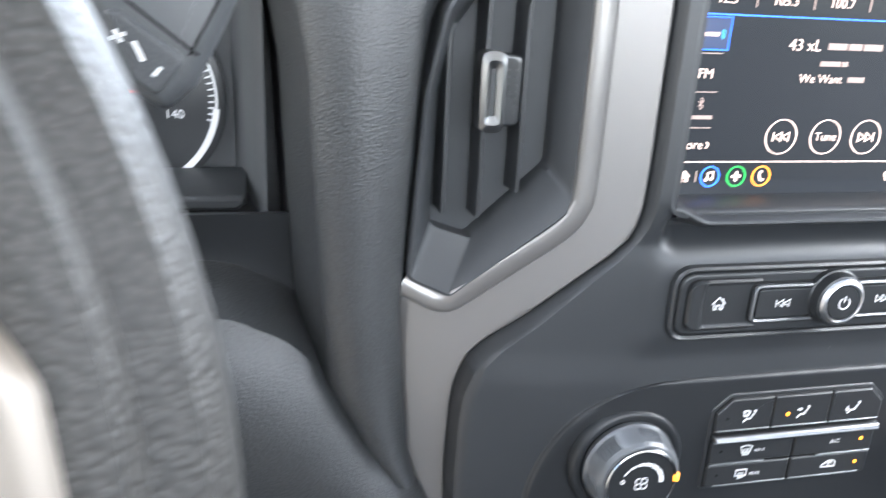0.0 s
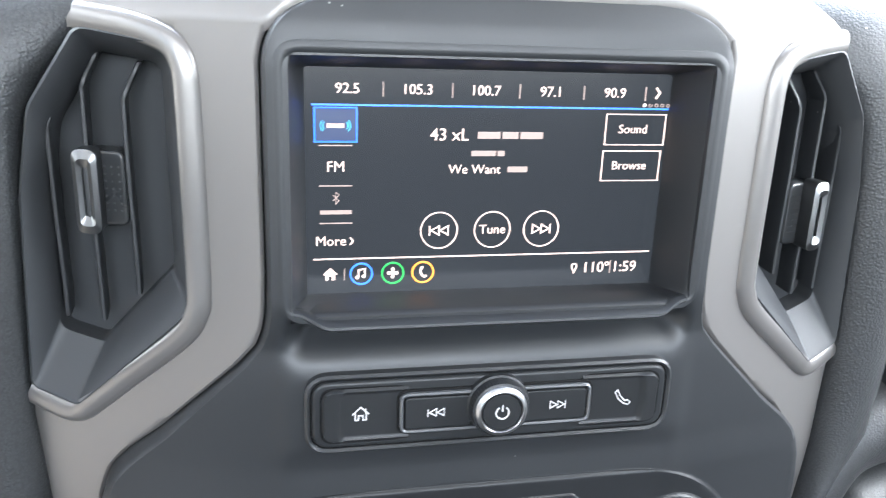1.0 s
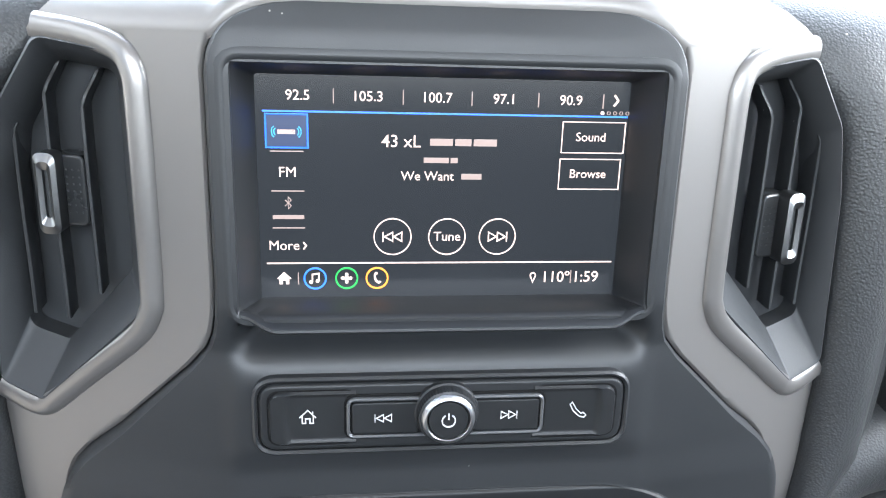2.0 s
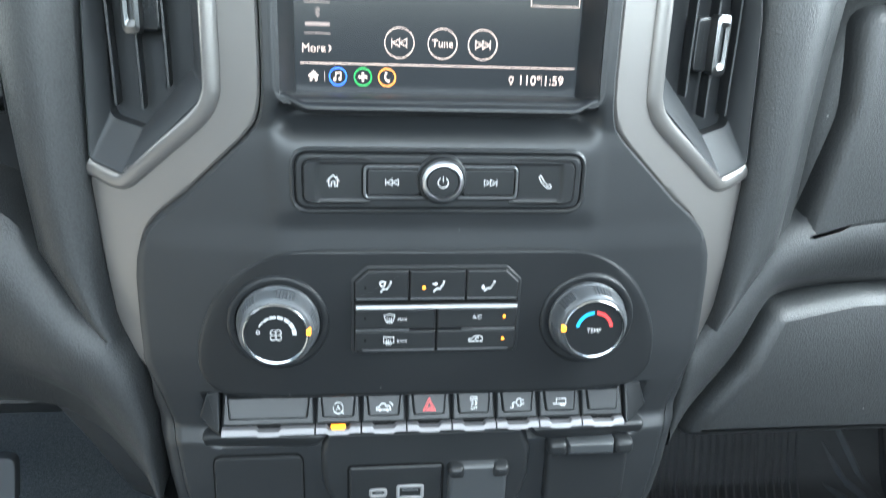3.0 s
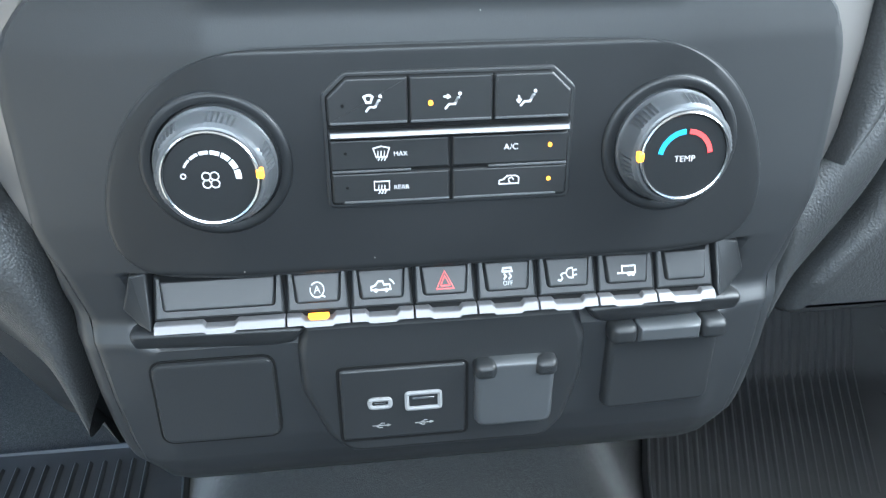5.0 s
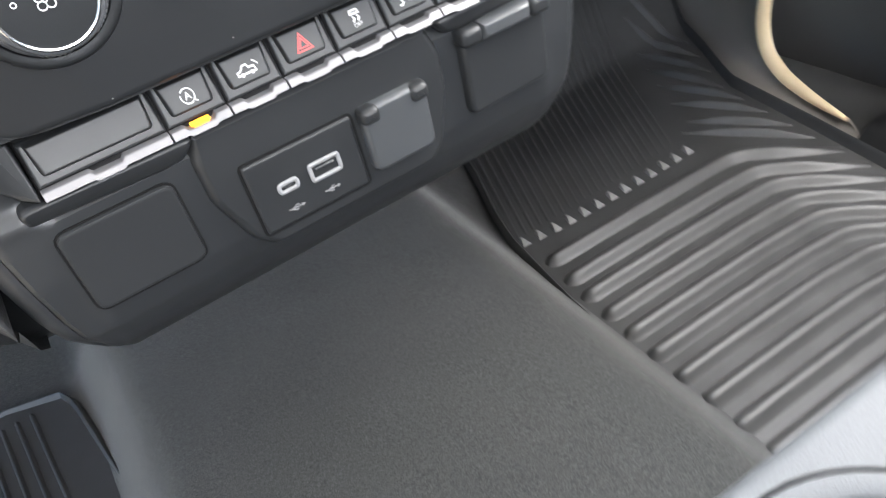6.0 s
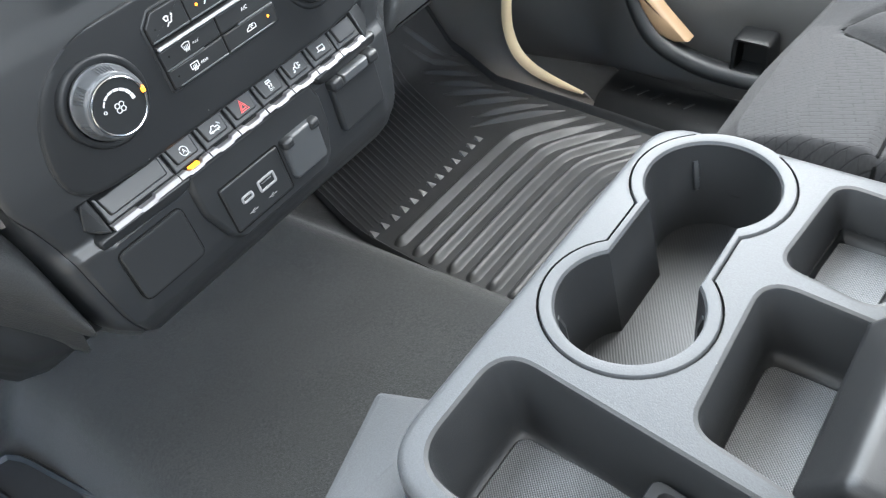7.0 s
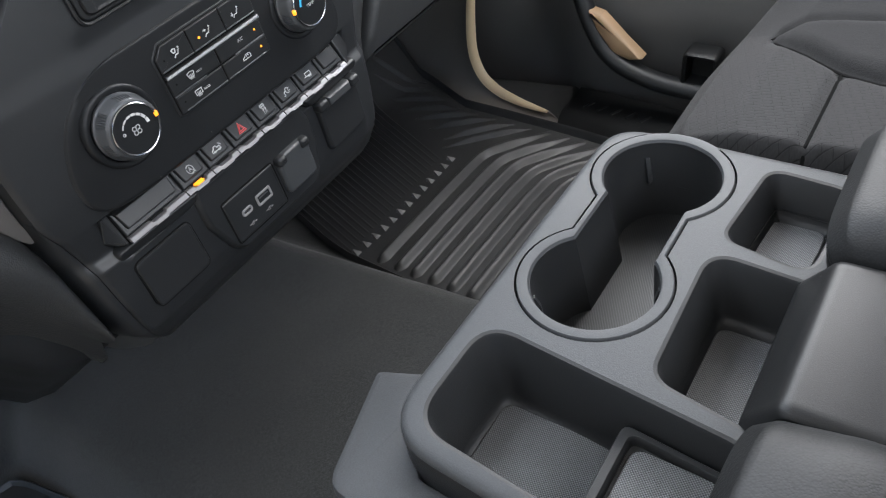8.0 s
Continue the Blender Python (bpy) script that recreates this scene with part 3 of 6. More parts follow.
# passenger side: upper panel, ridge, glove box
def upper_fn(u, i):
    z, back = ROLL[i]
    z = max(z, 0.548 + 0.012 * ease(u * 3)) if i < 3 else z
    x = X_OUT_R(z) + 0.0065 + (0.82 - X_OUT_R(z)) * u
    y = 0.050 - 0.014 * ease(u * 28) + back - 0.010 * math.sin(math.pi * min(1, max(0, (z - 0.55) / 0.24))) + 0.024 * ease((0.735 - z) / 0.02)
    return (x, y, z)


part("passenger_pad", sheet([0, 0.004, 0.01, 0.02, 0.035, 0.06] + span(0.1, 1, 20), range(1, len(ROLL)), upper_fn, 0.003), M_LEATHER, dash, "grained black vinyl panel over the glove box")
lid_loop = rpoly([(0.2455, 0.5560), (0.2600, 0.6480), (0.2570, 0.7130), (0.80, 0.7130), (0.80, 0.5710), (0.2900, 0.5700)], [0.004, 0.08, 0.016, 0.01, 0.01, 0.06], 6)
part("upper_glove_lid", plate(lid_loop, lambda x, z: 0.0385 - 0.004 * math.sin(math.pi * min(1, max(0, (z - 0.55) / 0.17))), 0.03, ((0, 0.0120), (0.0014, 0.0070), (0.0036, 0.0030), (0.0066, 0.0008), (0.0100, 0))), M_LEATHER, dash, "closed grained vinyl upper glove box lid")
part("dash_top", sheet(span(-0.81, 0.81, 20), span(0.15, 0.72, 10), lambda x, y: (x, y, 0.796 - 0.00004 / max(0.02, y - 0.13)), 0.01, away=DOWN), M_LEATHER, dash, "grained black vinyl dashboard top")
part("dash_core", box_bm(-0.80, 0.80, 0.172, 0.60, 0.485, 0.78), M_DARK, dash)
part("dash_underside", sheet(span(-0.80, 0.80, 10), span(0, 1, 8), lambda x, t: (x, 0.10 + 0.5 * t, 0.425 + 0.05 * math.sin(math.pi * t / 2)), 0.006, away=UP), M_DARK, dash)

def roll_strip(s, top, low, y_top, bulge, tuck):
    """A rounded vinyl roll between an upper and a lower edge, given in x and z; it curls back behind both."""
    tops, lows = smooth_line(top, 5), smooth_line(low, 5)
    loops = []
    for a, b in zip(tops, lows):
        row = [(s * a.x, y_top + 0.060, a.y + 0.010), (s * a.x, y_top + 0.022, a.y + 0.004)]
        for k in range(13):
            t = k / 12
            p = a.lerp(b, t)
            row.append((s * p.x, y_top - bulge * math.sin(math.pi * t) ** 0.75 + 0.012 * t * t, p.y))
        row += [(s * b.x, y_top + 0.026, b.y - 0.5 * tuck), (s * b.x, y_top + 0.050, b.y - 0.85 * tuck), (s * (b.x + 0.002), y_top + 0.095, b.y - tuck)]
        loops.append(row)
    return loft(loops, closed=False)


RIDGE_TOP = [(0.82, 0.600), (0.45, 0.600), (0.30, 0.592), (0.25, 0.578), (0.228, 0.567), (0.217, 0.551), (0.204, 0.531), (0.191, 0.515), (0.183, 0.500), (0.1765, 0.487), (0.1735, 0.462), (0.1710, 0.435)]
RIDGE_LOW = [(0.82, 0.532), (0.45, 0.532), (0.31, 0.528), (0.265, 0.524), (0.242, 0.517), (0.232, 0.505), (0.222, 0.478), (0.213, 0.461), (0.202, 0.445), (0.191, 0.428), (0.182, 0.413), (0.1735, 0.400)]
part("dash_ridge", roll_strip(1, RIDGE_TOP, RIDGE_LOW, 0.046, 0.013, 0.004), M_LEATHER, dash, "rounded vinyl ridge above the glove box")
KNEE_TOP = [(0.82, 0.605), (0.45, 0.605), (0.30, 0.600), (0.262, 0.590), (0.242, 0.575), (0.226, 0.548), (0.211, 0.526), (0.196, 0.514), (0.186, 0.500), (0.180, 0.487), (0.1755, 0.465), (0.1725, 0.430), (0.171, 0.398)]
KNEE_LOW = [(0.82, 0.480), (0.45, 0.480), (0.33, 0.478), (0.290, 0.476), (0.262, 0.472), (0.243, 0.466), (0.228, 0.457), (0.216, 0.446), (0.207, 0.434), (0.199, 0.420), (0.190, 0.404), (0.183, 0.388), (0.176, 0.374)]
ZL = table([(0.150, 0.456), (0.180, 0.474), (0.205, 0.503), (0.238, 0.545), (0.255, 0.572), (0.28, 0.594), (0.35, 0.605), (0.82, 0.605)])
part("knee_bolster", roll_strip(-1, KNEE_TOP, KNEE_LOW, 0.040, 0.017, 0.050), M_LEATHER, dash, "grained vinyl knee bolster sloping to the stack")
part("knee_panel", sheet(span(0.20, 0.82, 30), span(0, 1, 10), lambda x, t: (-x, 0.080 + 0.01 * math.sin(math.pi * t), max(ZL(x) - 0.02, 0.5) + (0.634 - max(ZL(x) - 0.02, 0.5)) * t), 0.004), M_BLACK, dash, "plain black panel under the gauges")

# flanks of the centre stack: the driver's side is a broad rounded cheek, the passenger's a narrow one
def cheek(s):
    def fn(t, z):
        a = min(1, t) * math.pi / 2
        out = 0.014 * ease((z - 0.330) / 0.045) * ease((0.500 - z) / 0.04) + 0.001
        y = panel_y(W(z), z) + 0.003 + 0.040 * (1 - math.cos(a)) + 0.16 * max(0, t - 1)
        return (s * (W(z) + 0.0005 + out * math.sin(a)), y, z)
    return sheet(span(0, 1.6, 18), span(0.3233, 0.50, 30), fn, 0.003)


for s in (-1, 1):
    part("stack_flank", cheek(s), M_PANEL, dash, "rounded side cheek of the centre stack")

def foot_fn(u, t):
    half = 0.150 - (0.030 if u > 0 else 0.004) * t
    return (u * half, 0.062 + 0.135 * t, 0.334 - 0.080 * t ** 0.8 + (0.055 * ease((u - 0.72) / 0.28) if u > 0 else 0.060 * ease((-u - 0.93) / 0.07)))


part("stack_foot", sheet(span(-1, 1, 40), span(0, 1, 12), foot_fn, 0.004, away=UP), M_DARK, dash, "dark curved underside of the centre stack")

CLOSE = [(0.070, 0.405), (0.072, 0.380), (0.078, 0.358), (0.092, 0.340), (0.140, 0.306), (0.20, 0.264), (0.26, 0.222), (0.32, 0.180)]
part("knee_closeout", sheet(span(0.126, 0.80, 24), range(8), lambda x, k: (-x, CLOSE[k][0], CLOSE[k][1] + 0.11 * ease((x - 0.19) / 0.09)), 0.004, away=UP), M_BLACK, dash, "dark panel closing the underside of the knee bolster")

# glove box door
def glove_y(x, z):
    return 0.040 + 0.55 * max(0, 0.47 - z) * max(0, 0.47 - z) * 6 + 0.01 * ease((z - 0.50) / 0.03)


gl = rpoly([(0.237, 0.515), (0.221, 0.469), (0.200, 0.434), (0.187, 0.405), (0.80, 0.405), (0.80, 0.530), (0.30, 0.5265)], [0.014, 0.05, 0.05, 0.012, 0.01, 0.01, 0.2], 6)
part("glove_box_door", plate(gl, glove_y, 0.05, ((0, 0.013), (0.0015, 0.0075), (0.0040, 0.0032), (0.0075, 0.0009), (0.0115, 0.0))), M_LEATHER, dash, "closed grained vinyl glove box door")
part("under_dash", sheet(span(0.21, 0.80, 12), span(0, 1, 6), lambda x, t: (x, 0.062 + 0.25 * t, 0.412 + 0.06 * t), 0.004, away=UP), M_DARK, dash)


# ---------------------------------------------------------------- air vents
def air_vent(s):
    v = thing("air_vent", (s * 0.16, 0.05, 0.69), "black dashboard air vent with upright slats and chrome tab", "air vent", "dashboard vents")
    m = lambda loop: [(s * x, z) for x, z in loop]
    vy = lambda d: (lambda x, z: 0.015 + 0.31 * (abs(x) - 0.127) + d)
    outer = rpoly([(0.1245, 0.7600), (0.1238, 0.6560), (0.1765, 0.6070), (0.1968, 0.6150), (0.1915, 0.700), (0.1845, 0.7345), (0.1625, 0.7660)], [0.010, 0.010, 0.004, 0.006, 0.05, 0.02, 0.008], 6)
    inner = rpoly([(0.1335, 0.752), (0.1335, 0.6690), (0.1665, 0.6325), (0.1850, 0.6375), (0.1835, 0.700), (0.1785, 0.726), (0.159, 0.756)], [0.006, 0.008, 0.003, 0.006, 0.04, 0.015, 0.006], 6)
    n = min(len(outer), len(inner))
    outer, inner = outer[:n], inner[:n]
    hous = loft([front(m(outer), vy(0.02)), front(m(outer), vy(0.0004)), front(m(inset(outer, 0.0012)), vy(-0.0006)), front(m(inset(outer, 0.0024)), vy(0.001)), front(m(inner), vy(0.0135)), front(m(inner), vy(0.026))], False, True)
    part("housing", hous, M_VENT, v)
    for k, (x, zt, zb) in enumerate(((0.1485, 0.749, 0.657), (0.1645, 0.753, 0.644), (0.1800, 0.737, 0.645))):
        # each slat's front edge bends inwards and back at its top
        line = smooth_line([(x, zb), (x, zb + 0.02), (x + 0.0004, (zt + zb) / 2), (x + 0.0003, zt - 0.016), (x - 0.0003, zt - 0.010), (x - 0.0046, zt), (x - 0.0062, zt + 0.003)], 4)
        loops = []
        for p in line:
            y = vy(0.0098 + (0.005 * ease((p.y - zt + 0.01) / 0.012)))(p.x, p.y)
            loops.append([(s * (p.x - 0.0011), y + 0.0010, p.y), (s * (p.x - 0.0006), y, p.y), (s * (p.x + 0.0006), y, p.y), (s * (p.x + 0.0011), y + 0.0010, p.y), (s * (p.x + 0.002), y + 0.014, p.y), (s * (p.x + 0.0005), y + 0.014, p.y)])
        part("slat", loft(loops, True, True), M_PANEL, v)
    hz = 0.702 if s < 0 else 0.687
    hx = 0.1642
    blk = rrect(hx - 0.006, hz, 0.016, 0.031, 0.004)
    tab = part("tab_carrier", plate(m(blk), vy(0.0095), 0.012), M_GLOSS, v)
    dots = bmesh.new()
    for i in range(3):
        for j in range(7):
            lathe([(0, 0.0005), (0.0004, 0.0003)], (s * (hx - 0.0115 + 0.0028 * i), vy(0.0095)(hx - 0.0115 + 0.0028 * i, 0), hz - 0.009 + 0.003 * j), n=6, bm=dots)
    part("grip_dots", dots, M_DARK, tab)
    o, i2 = rrect(hx, hz, 0.0098, 0.034, 0.0038), rrect(hx, hz, 0.0024, 0.020, 0.0011)
    part("chrome_tab", ring_plate(m(o), m(i2), vy(-0.0012), 0.012, crown=0.0016), M_TABCHROME, tab, "chrome vent tab with a dark slot")
    part("tab_slot", plate(m(rrect(hx, hz, 0.0036, 0.022, 0.0016)), vy(0.002), 0.008), M_DARK, tab)
    return v


air_vent(-1)
air_vent(1)


# ---------------------------------------------------------------- display
disp = thing("infotainment_display", (0, 0.01, 0.70), "lit colour touch display in a charcoal surround", "display")
A = rrect(0, 0.7070, 0.1730, 0.1030, 0.0055)
O = rrect(0, 0.7085, 0.1830, 0.1100, 0.011)
B = rrect(0, 0.7040, 0.1588, 0.0970, 0.0016)
bez = loft([front(O, 0.012), front(O, 0.0014), front(inset(O, 0.002), 0.0007), front(inset(A, -0.0022), 0.0007), front(inset(A, -0.0008), 0.0011), front(inset(A, 0.0004), 0.0022), front(inset(A, 0.0014), 0.0046), front(B, 0.0262), front(B, 0.034)])
part("surround", bez, M_PANEL, disp, "matte charcoal recessed display surround")
LIP = [(0.0255, 0.6563), (0.0160, 0.6560), (0.0080, 0.6555), (0.0020, 0.6547), (-0.0014, 0.6537), (-0.0032, 0.6525), (-0.0034, 0.6514), (-0.0022, 0.6502), (0.0016, 0.6488), (0.0080, 0.6472), (0.0240, 0.6445)]


def lip_fn(x, k):
    # the tray below the screen; its ends sweep up and back into the surround
    y, z = LIP[k]
    e = ease((abs(x) - 0.070) / 0.0155)
    k2 = min(1, k / 4)
    return (x, y + 0.0045 * e * k2, z + (0.0042 * e + 0.001 * e * e) * k2)


part("lower_lip", sheet(span(-0.0855, 0.0855, 60), range(len(LIP)), lip_fn, 0.002), M_PANEL, disp, "shelf-like lip below the display with flared ends")
glass = part("screen", plate(rrect(0, 0.704, 0.160, 0.0985, 0.002), 0.0265, 0.006, ((0, 0.0005), (0.0005, 0))), M_SCREEN, disp, "glossy dark display glass, lit")
YS = 0.0262


def ui(u, v):
    """Place of a point of the display's 800 by 480 layout."""
    return -0.0785 + 0.157 * u / 800, 0.752 - 0.0955 * v / 480


def on_ui(u, v, size=1.0):
    x, z = ui(u, v)
    return upright(x, YS, z, size)


def ui_box(u0, v0, u1, v1, mat, width=None, name="frame_line"):
    (x0, z0), (x1, z1) = ui(u0, v0), ui(u1, v1)
    to = lambda p, h=0.0: (p[0], YS - h, p[1])
    if width:
        bm = strokes([[(x0, z0), (x1, z0), (x1, z1), (x0, z1), (x0, z0)]], width, to)
    else:
        bm = blobs([[(x0, z0), (x1, z0), (x1, z1), (x0, z1)]], to)
    return part(name, bm, mat, glass, smooth=False)


for body_text, u in (("92.5", 84), ("105.3", 230), ("100.7", 377), ("97.1", 524), ("90.9", 671)):
    words(body_text, 0.0059, on_ui(u, 40), M_TEXT, glass, bold=0.012)
for u in (158, 305, 453, 599, 744):
    ui_box(u - 1, 25, u + 1, 55, M_TEXTDIM)
part("chevron_icon", strokes([[(-0.0009, 0.0024), (0.0009, 0), (-0.0009, -0.0024)]], 0.0008, on_ui(773, 38)), M_TEXT, glass, smooth=False)
for k in range(5):
    to = on_ui(744 + 14.2 * k, 65)
    bm = blobs([circle(0, 0, 0.0008, 12)], to) if k == 0 else strokes([circle(0, 0, 0.0007, 12) + [circle(0, 0, 0.0007, 12)[0]]], 0.0002, to)
    part("page_dot", bm, M_TEXT if k == 0 else M_TEXTDIM, glass, smooth=False)
ui_box(10, 71.0, 802, 74.5, M_BLUE, name="blue_line")
ui_box(10, 400.5, 795, 403.0, M_TEXT, name="pale_line")
ui_box(16, 79, 103, 148, M_BLUETAB, name="tab_fill")
ui_box(16, 79, 103, 148, M_BLUE, 0.0007, "tab_border")
part("logo_bar", blobs([[(-0.0036, -0.0009), (0.0036, -0.0009), (0.0036, 0.0009), (-0.0036, 0.0009)]], on_ui(59, 115)), M_TEXT, glass, smooth=False)
part("logo_arcs", strokes([arc(-0.0032, 0, 0.0019, 130, 230, 6), arc(-0.0032, 0, 0.0029, 130, 230, 6), arc(0.0032, 0, 0.0019, -50, 50, 6), arc(0.0032, 0, 0.0029, -50, 50, 6)], 0.0004, on_ui(59, 115)), M_CYAN, glass, smooth=False)
for v in (156, 241, 322):
    ui_box(24, v - 1, 94, v + 1, M_TEXTDIM)
words("FM", 0.0062, on_ui(59, 201), M_TEXT, glass)
part("wireless_icon", strokes([[(-0.0013, 0.0013), (0.0013, -0.0012), (0, -0.0026), (0, 0.0026), (0.0013, 0.0012), (-0.0013, -0.0013)]], 0.0003, on_ui(59, 267)), M_TEXTDIM, glass, smooth=False)
bars([0.0132], 0.0016, 0, on_ui(59, 298), M_TEXTDIM, glass)
words("More", 0.0060, on_ui(48, 362), M_TEXT, glass)
part("chevron_icon", strokes([[(-0.0005, 0.0016), (0.0007, 0), (-0.0005, -0.0016)]], 0.0006, on_ui(92, 362)), M_TEXT, glass, smooth=False)
words("43 xL", 0.0074, on_ui(259, 133), M_TEXT, glass, "LEFT", bold=0.008)
bars([0.0098, 0.0070, 0.0100], 0.0029, 0.0010, on_ui(438, 133), M_TEXTDIM, glass)
bars([0.0108, 0.0030], 0.0022, 0.0008, on_ui(389, 172), M_TEXTDIM, glass)
words("We Want", 0.0056, on_ui(302, 207), M_TEXT, glass, "LEFT", bold=0.004)
bars([0.0088], 0.0024, 0, on_ui(458, 207), M_TEXTDIM, glass)
for u in (286, 408, 523):
    ring = circle(0, 0, 0.0081, 40)
    part("button_ring", strokes([ring + ring[:1]], 0.00045, on_ui(u, 342)), M_TEXT, glass, smooth=False)
words("Tune", 0.0058, on_ui(408, 342), M_TEXT, glass, bold=0.012)
skip = [[(-0.0042, 0.0022), (-0.0042, -0.0022)], [(0, 0.002), (-0.0036, 0), (0, -0.002), (0, 0.002)], [(0.0040, 0.002), (0.0004, 0), (0.0040, -0.002), (0.0040, 0.002)]]
part("previous_icon", strokes(skip, 0.0005, on_ui(286, 342)), M_TEXT, glass, smooth=False)
part("next_icon", strokes([[(-x, y) for x, y in ln] for ln in skip], 0.0005, on_ui(523, 342)), M_TEXT, glass, smooth=False)
ui_box(657, 85, 799, 152, M_TEXT, 0.00036)
ui_box(656, 166, 795, 233, M_TEXT, 0.00036)
words("Sound", 0.0054, on_ui(722, 118), M_TEXT, glass, bold=0.01)
words("Browse", 0.0054, on_ui(721, 199), M_TEXT, glass, bold=0.01)
HOUSE = [[(-0.003, -0.0002), (0, 0.0028), (0.003, -0.0002)], [(-0.002, 0.0006), (-0.002, -0.0024), (-0.0008, -0.0024), (-0.0008, -0.0006), (0.0008, -0.0006), (0.0008, -0.0024), (0.002, -0.0024), (0.002, 0.0006)], [(0.0018, 0.0014), (0.0018, 0.0024)]]
part("home_icon", blobs([[(-0.0031, 0), (0, 0.003), (0.0031, 0), (0.0021, 0), (0.0021, -0.0025), (0.0007, -0.0025), (0.0007, -0.0008), (-0.0007, -0.0008), (-0.0007, -0.0025), (-0.0021, -0.0025), (-0.0021, 0)]], on_ui(46, 437)), M_TEXT, glass, smooth=False)
ui_box(76, 424, 78, 450, M_TEXTDIM)
for u, mat in ((114, M_BLUE), (184, M_GREEN), (252, M_AMBER)):
    ring = circle(0, 0, 0.0047, 32)
    part("round_badge", strokes([ring + ring[:1]], 0.0007, on_ui(u, 437)), mat, glass, smooth=False)
part("note_icon", strokes([[(-0.0012, -0.0016), (-0.0012, 0.0018), (0.0016, 0.0022), (0.0016, -0.0012)], circle(-0.0018, -0.0016, 0.0005, 8) + [circle(-0.0018, -0.0016, 0.0005, 8)[0]], circle(0.001, -0.0012, 0.0005, 8) + [circle(0.001, -0.0012, 0.0005, 8)[0]]], 0.0006, on_ui(114, 437)), M_TEXT, glass, smooth=False)
part("plus_icon", blobs([circle(0, 0, 0.0011, 10), circle(0.0017, 0, 0.0008, 8), circle(-0.0017, 0, 0.0008, 8), circle(0, 0.0017, 0.0008, 8), circle(0, -0.0017, 0.0008, 8)], on_ui(184, 437)), M_TEXT, glass, smooth=False)
HANDSET = [arc(0.0022, 0.0006, 0.0030, 150, 250, 8)]
part("phone_icon", strokes(HANDSET + [[(-0.0008, 0.0022), (0.0004, 0.0022)], [(0.0010, -0.0022), (0.0018, -0.0014)]], 0.0009, on_ui(251, 437)), M_TEXT, glass, smooth=False)
part("pin_icon", strokes([arc(0, 0.0007, 0.0012, -30, 210, 10) + [(0, -0.0024), arc(0, 0.0007, 0.0012, -30, 210, 10)[0]]], 0.0005, on_ui(611, 437)), M_TEXT, glass, smooth=False)
words("110º", 0.0072, on_ui(630, 438), M_TEXT, glass, "LEFT", bold=0.014)
ui_box(700, 422, 701.5, 452, M_TEXTDIM)
words("1:59", 0.0072, on_ui(704, 438), M_TEXT, glass, "LEFT", bold=0.014)


# ---------------------------------------------------------------- radio control strip
rad = thing("radio_control_panel", (0, 0.0, 0.613), "black radio button strip with a chrome volume knob", "control panel")
ZR0 = 0.6122
part("outer_lip", ring_plate(rrect(0, ZR0, 0.1640, 0.0362, 0.0105, 8), rrect(0, ZR0, 0.1596, 0.0318, 0.0083, 8), -0.0016, 0.012, crown=0.0010), M_PANEL, rad, "thin raised rim of the button strip")
part("groove", plate(rrect(0, ZR0, 0.1610, 0.0332, 0.0085), 0.0002, 0.012, ((0, 0),)), M_ENGRAVE, rad)
part("frame", plate(rrect(0, ZR0, 0.1582, 0.0304, 0.0077, 8), -0.0016, 0.012, ((0, 0.0014), (0.0005, 0.0004), (0.0012, 0))), M_BLACK, rad)


def end_button(sgn):
    """A dished end key with a rounded outer end and a crescent rise."""
    def fn(t, v):
        ax = 0.0385 + 0.0365 * t
        r = 0.0055
        over = max(0.0, ax - (0.0750 - r))
        hz = 0.0122 - (r - math.sqrt(max(0, r * r - over * over)))
        z = ZR0 + hz * v
        bow = 0.0015 * (v * v)
        dish = 0.0016 * ease((0.0690 - bow - ax) / 0.0024) * ease((1.0 - abs(v)) / 0.20 + 0.1)
        edge = 0.0010 * ease((abs(v) - 0.93) / 0.07) + 0.0010 * ease((t - 0.97) / 0.03)
        return (sgn * ax, -0.0037 + dish + edge * 1.7, z)
    part("button_gap", plate(rrect(sgn * 0.0568, ZR0, 0.0378, 0.0257, 0.0058, 6), -0.0018, 0.004, ((0, 0),)), M_ENGRAVE, rad)
    return part("button", sheet(span(0, 0.85, 30) + span(0.87, 1.0, 10), span(-1, 1, 24), fn, 0.002), M_BUTTON, rad)


home = end_button(-1)
part("home_icon", strokes(HOUSE, 0.00042, upright(-0.0588, -0.0020, ZR0 + 0.0005, 1.15)), M_PRINT, home, smooth=False)
phone = end_button(1)
hand = [[(-0.0026, 0.0034), (-0.0034, 0.0024), (-0.002, -0.0004), (0.0006, -0.0028), (0.0026, -0.0034), (0.0034, -0.0024), (0.0022, -0.0012), (0.0012, -0.0016), (-0.001, 0.0006), (-0.0014, 0.0016), (-0.0026, 0.0034)]]
part("phone_icon", strokes(hand, 0.0004, upright(0.0585, -0.0020, ZR0 + 0.0005, 1.1)), M_PRINT, phone, smooth=False)
sur = rrect(0, ZR0 + 0.0002, 0.0850, 0.0186, 0.0038, 6)
part("inner_groove", plate(inset(sur, -0.0011), -0.0027, 0.006, ((0, 0.0002), (0.0002, 0))), M_ENGRAVE, rad)
part("inner_frame", ring_plate(sur, rrect(0, ZR0 + 0.0002, 0.0822, 0.0158, 0.0024, 6), -0.0046, 0.006, crown=0.0006), M_KNURL, rad, "thin grey rim round the skip keys")
part("key_bed", plate(rrect(0, ZR0 + 0.0002, 0.0830, 0.0166, 0.0024, 6), -0.0030, 0.004, ((0, 0),)), M_ENGRAVE, rad)
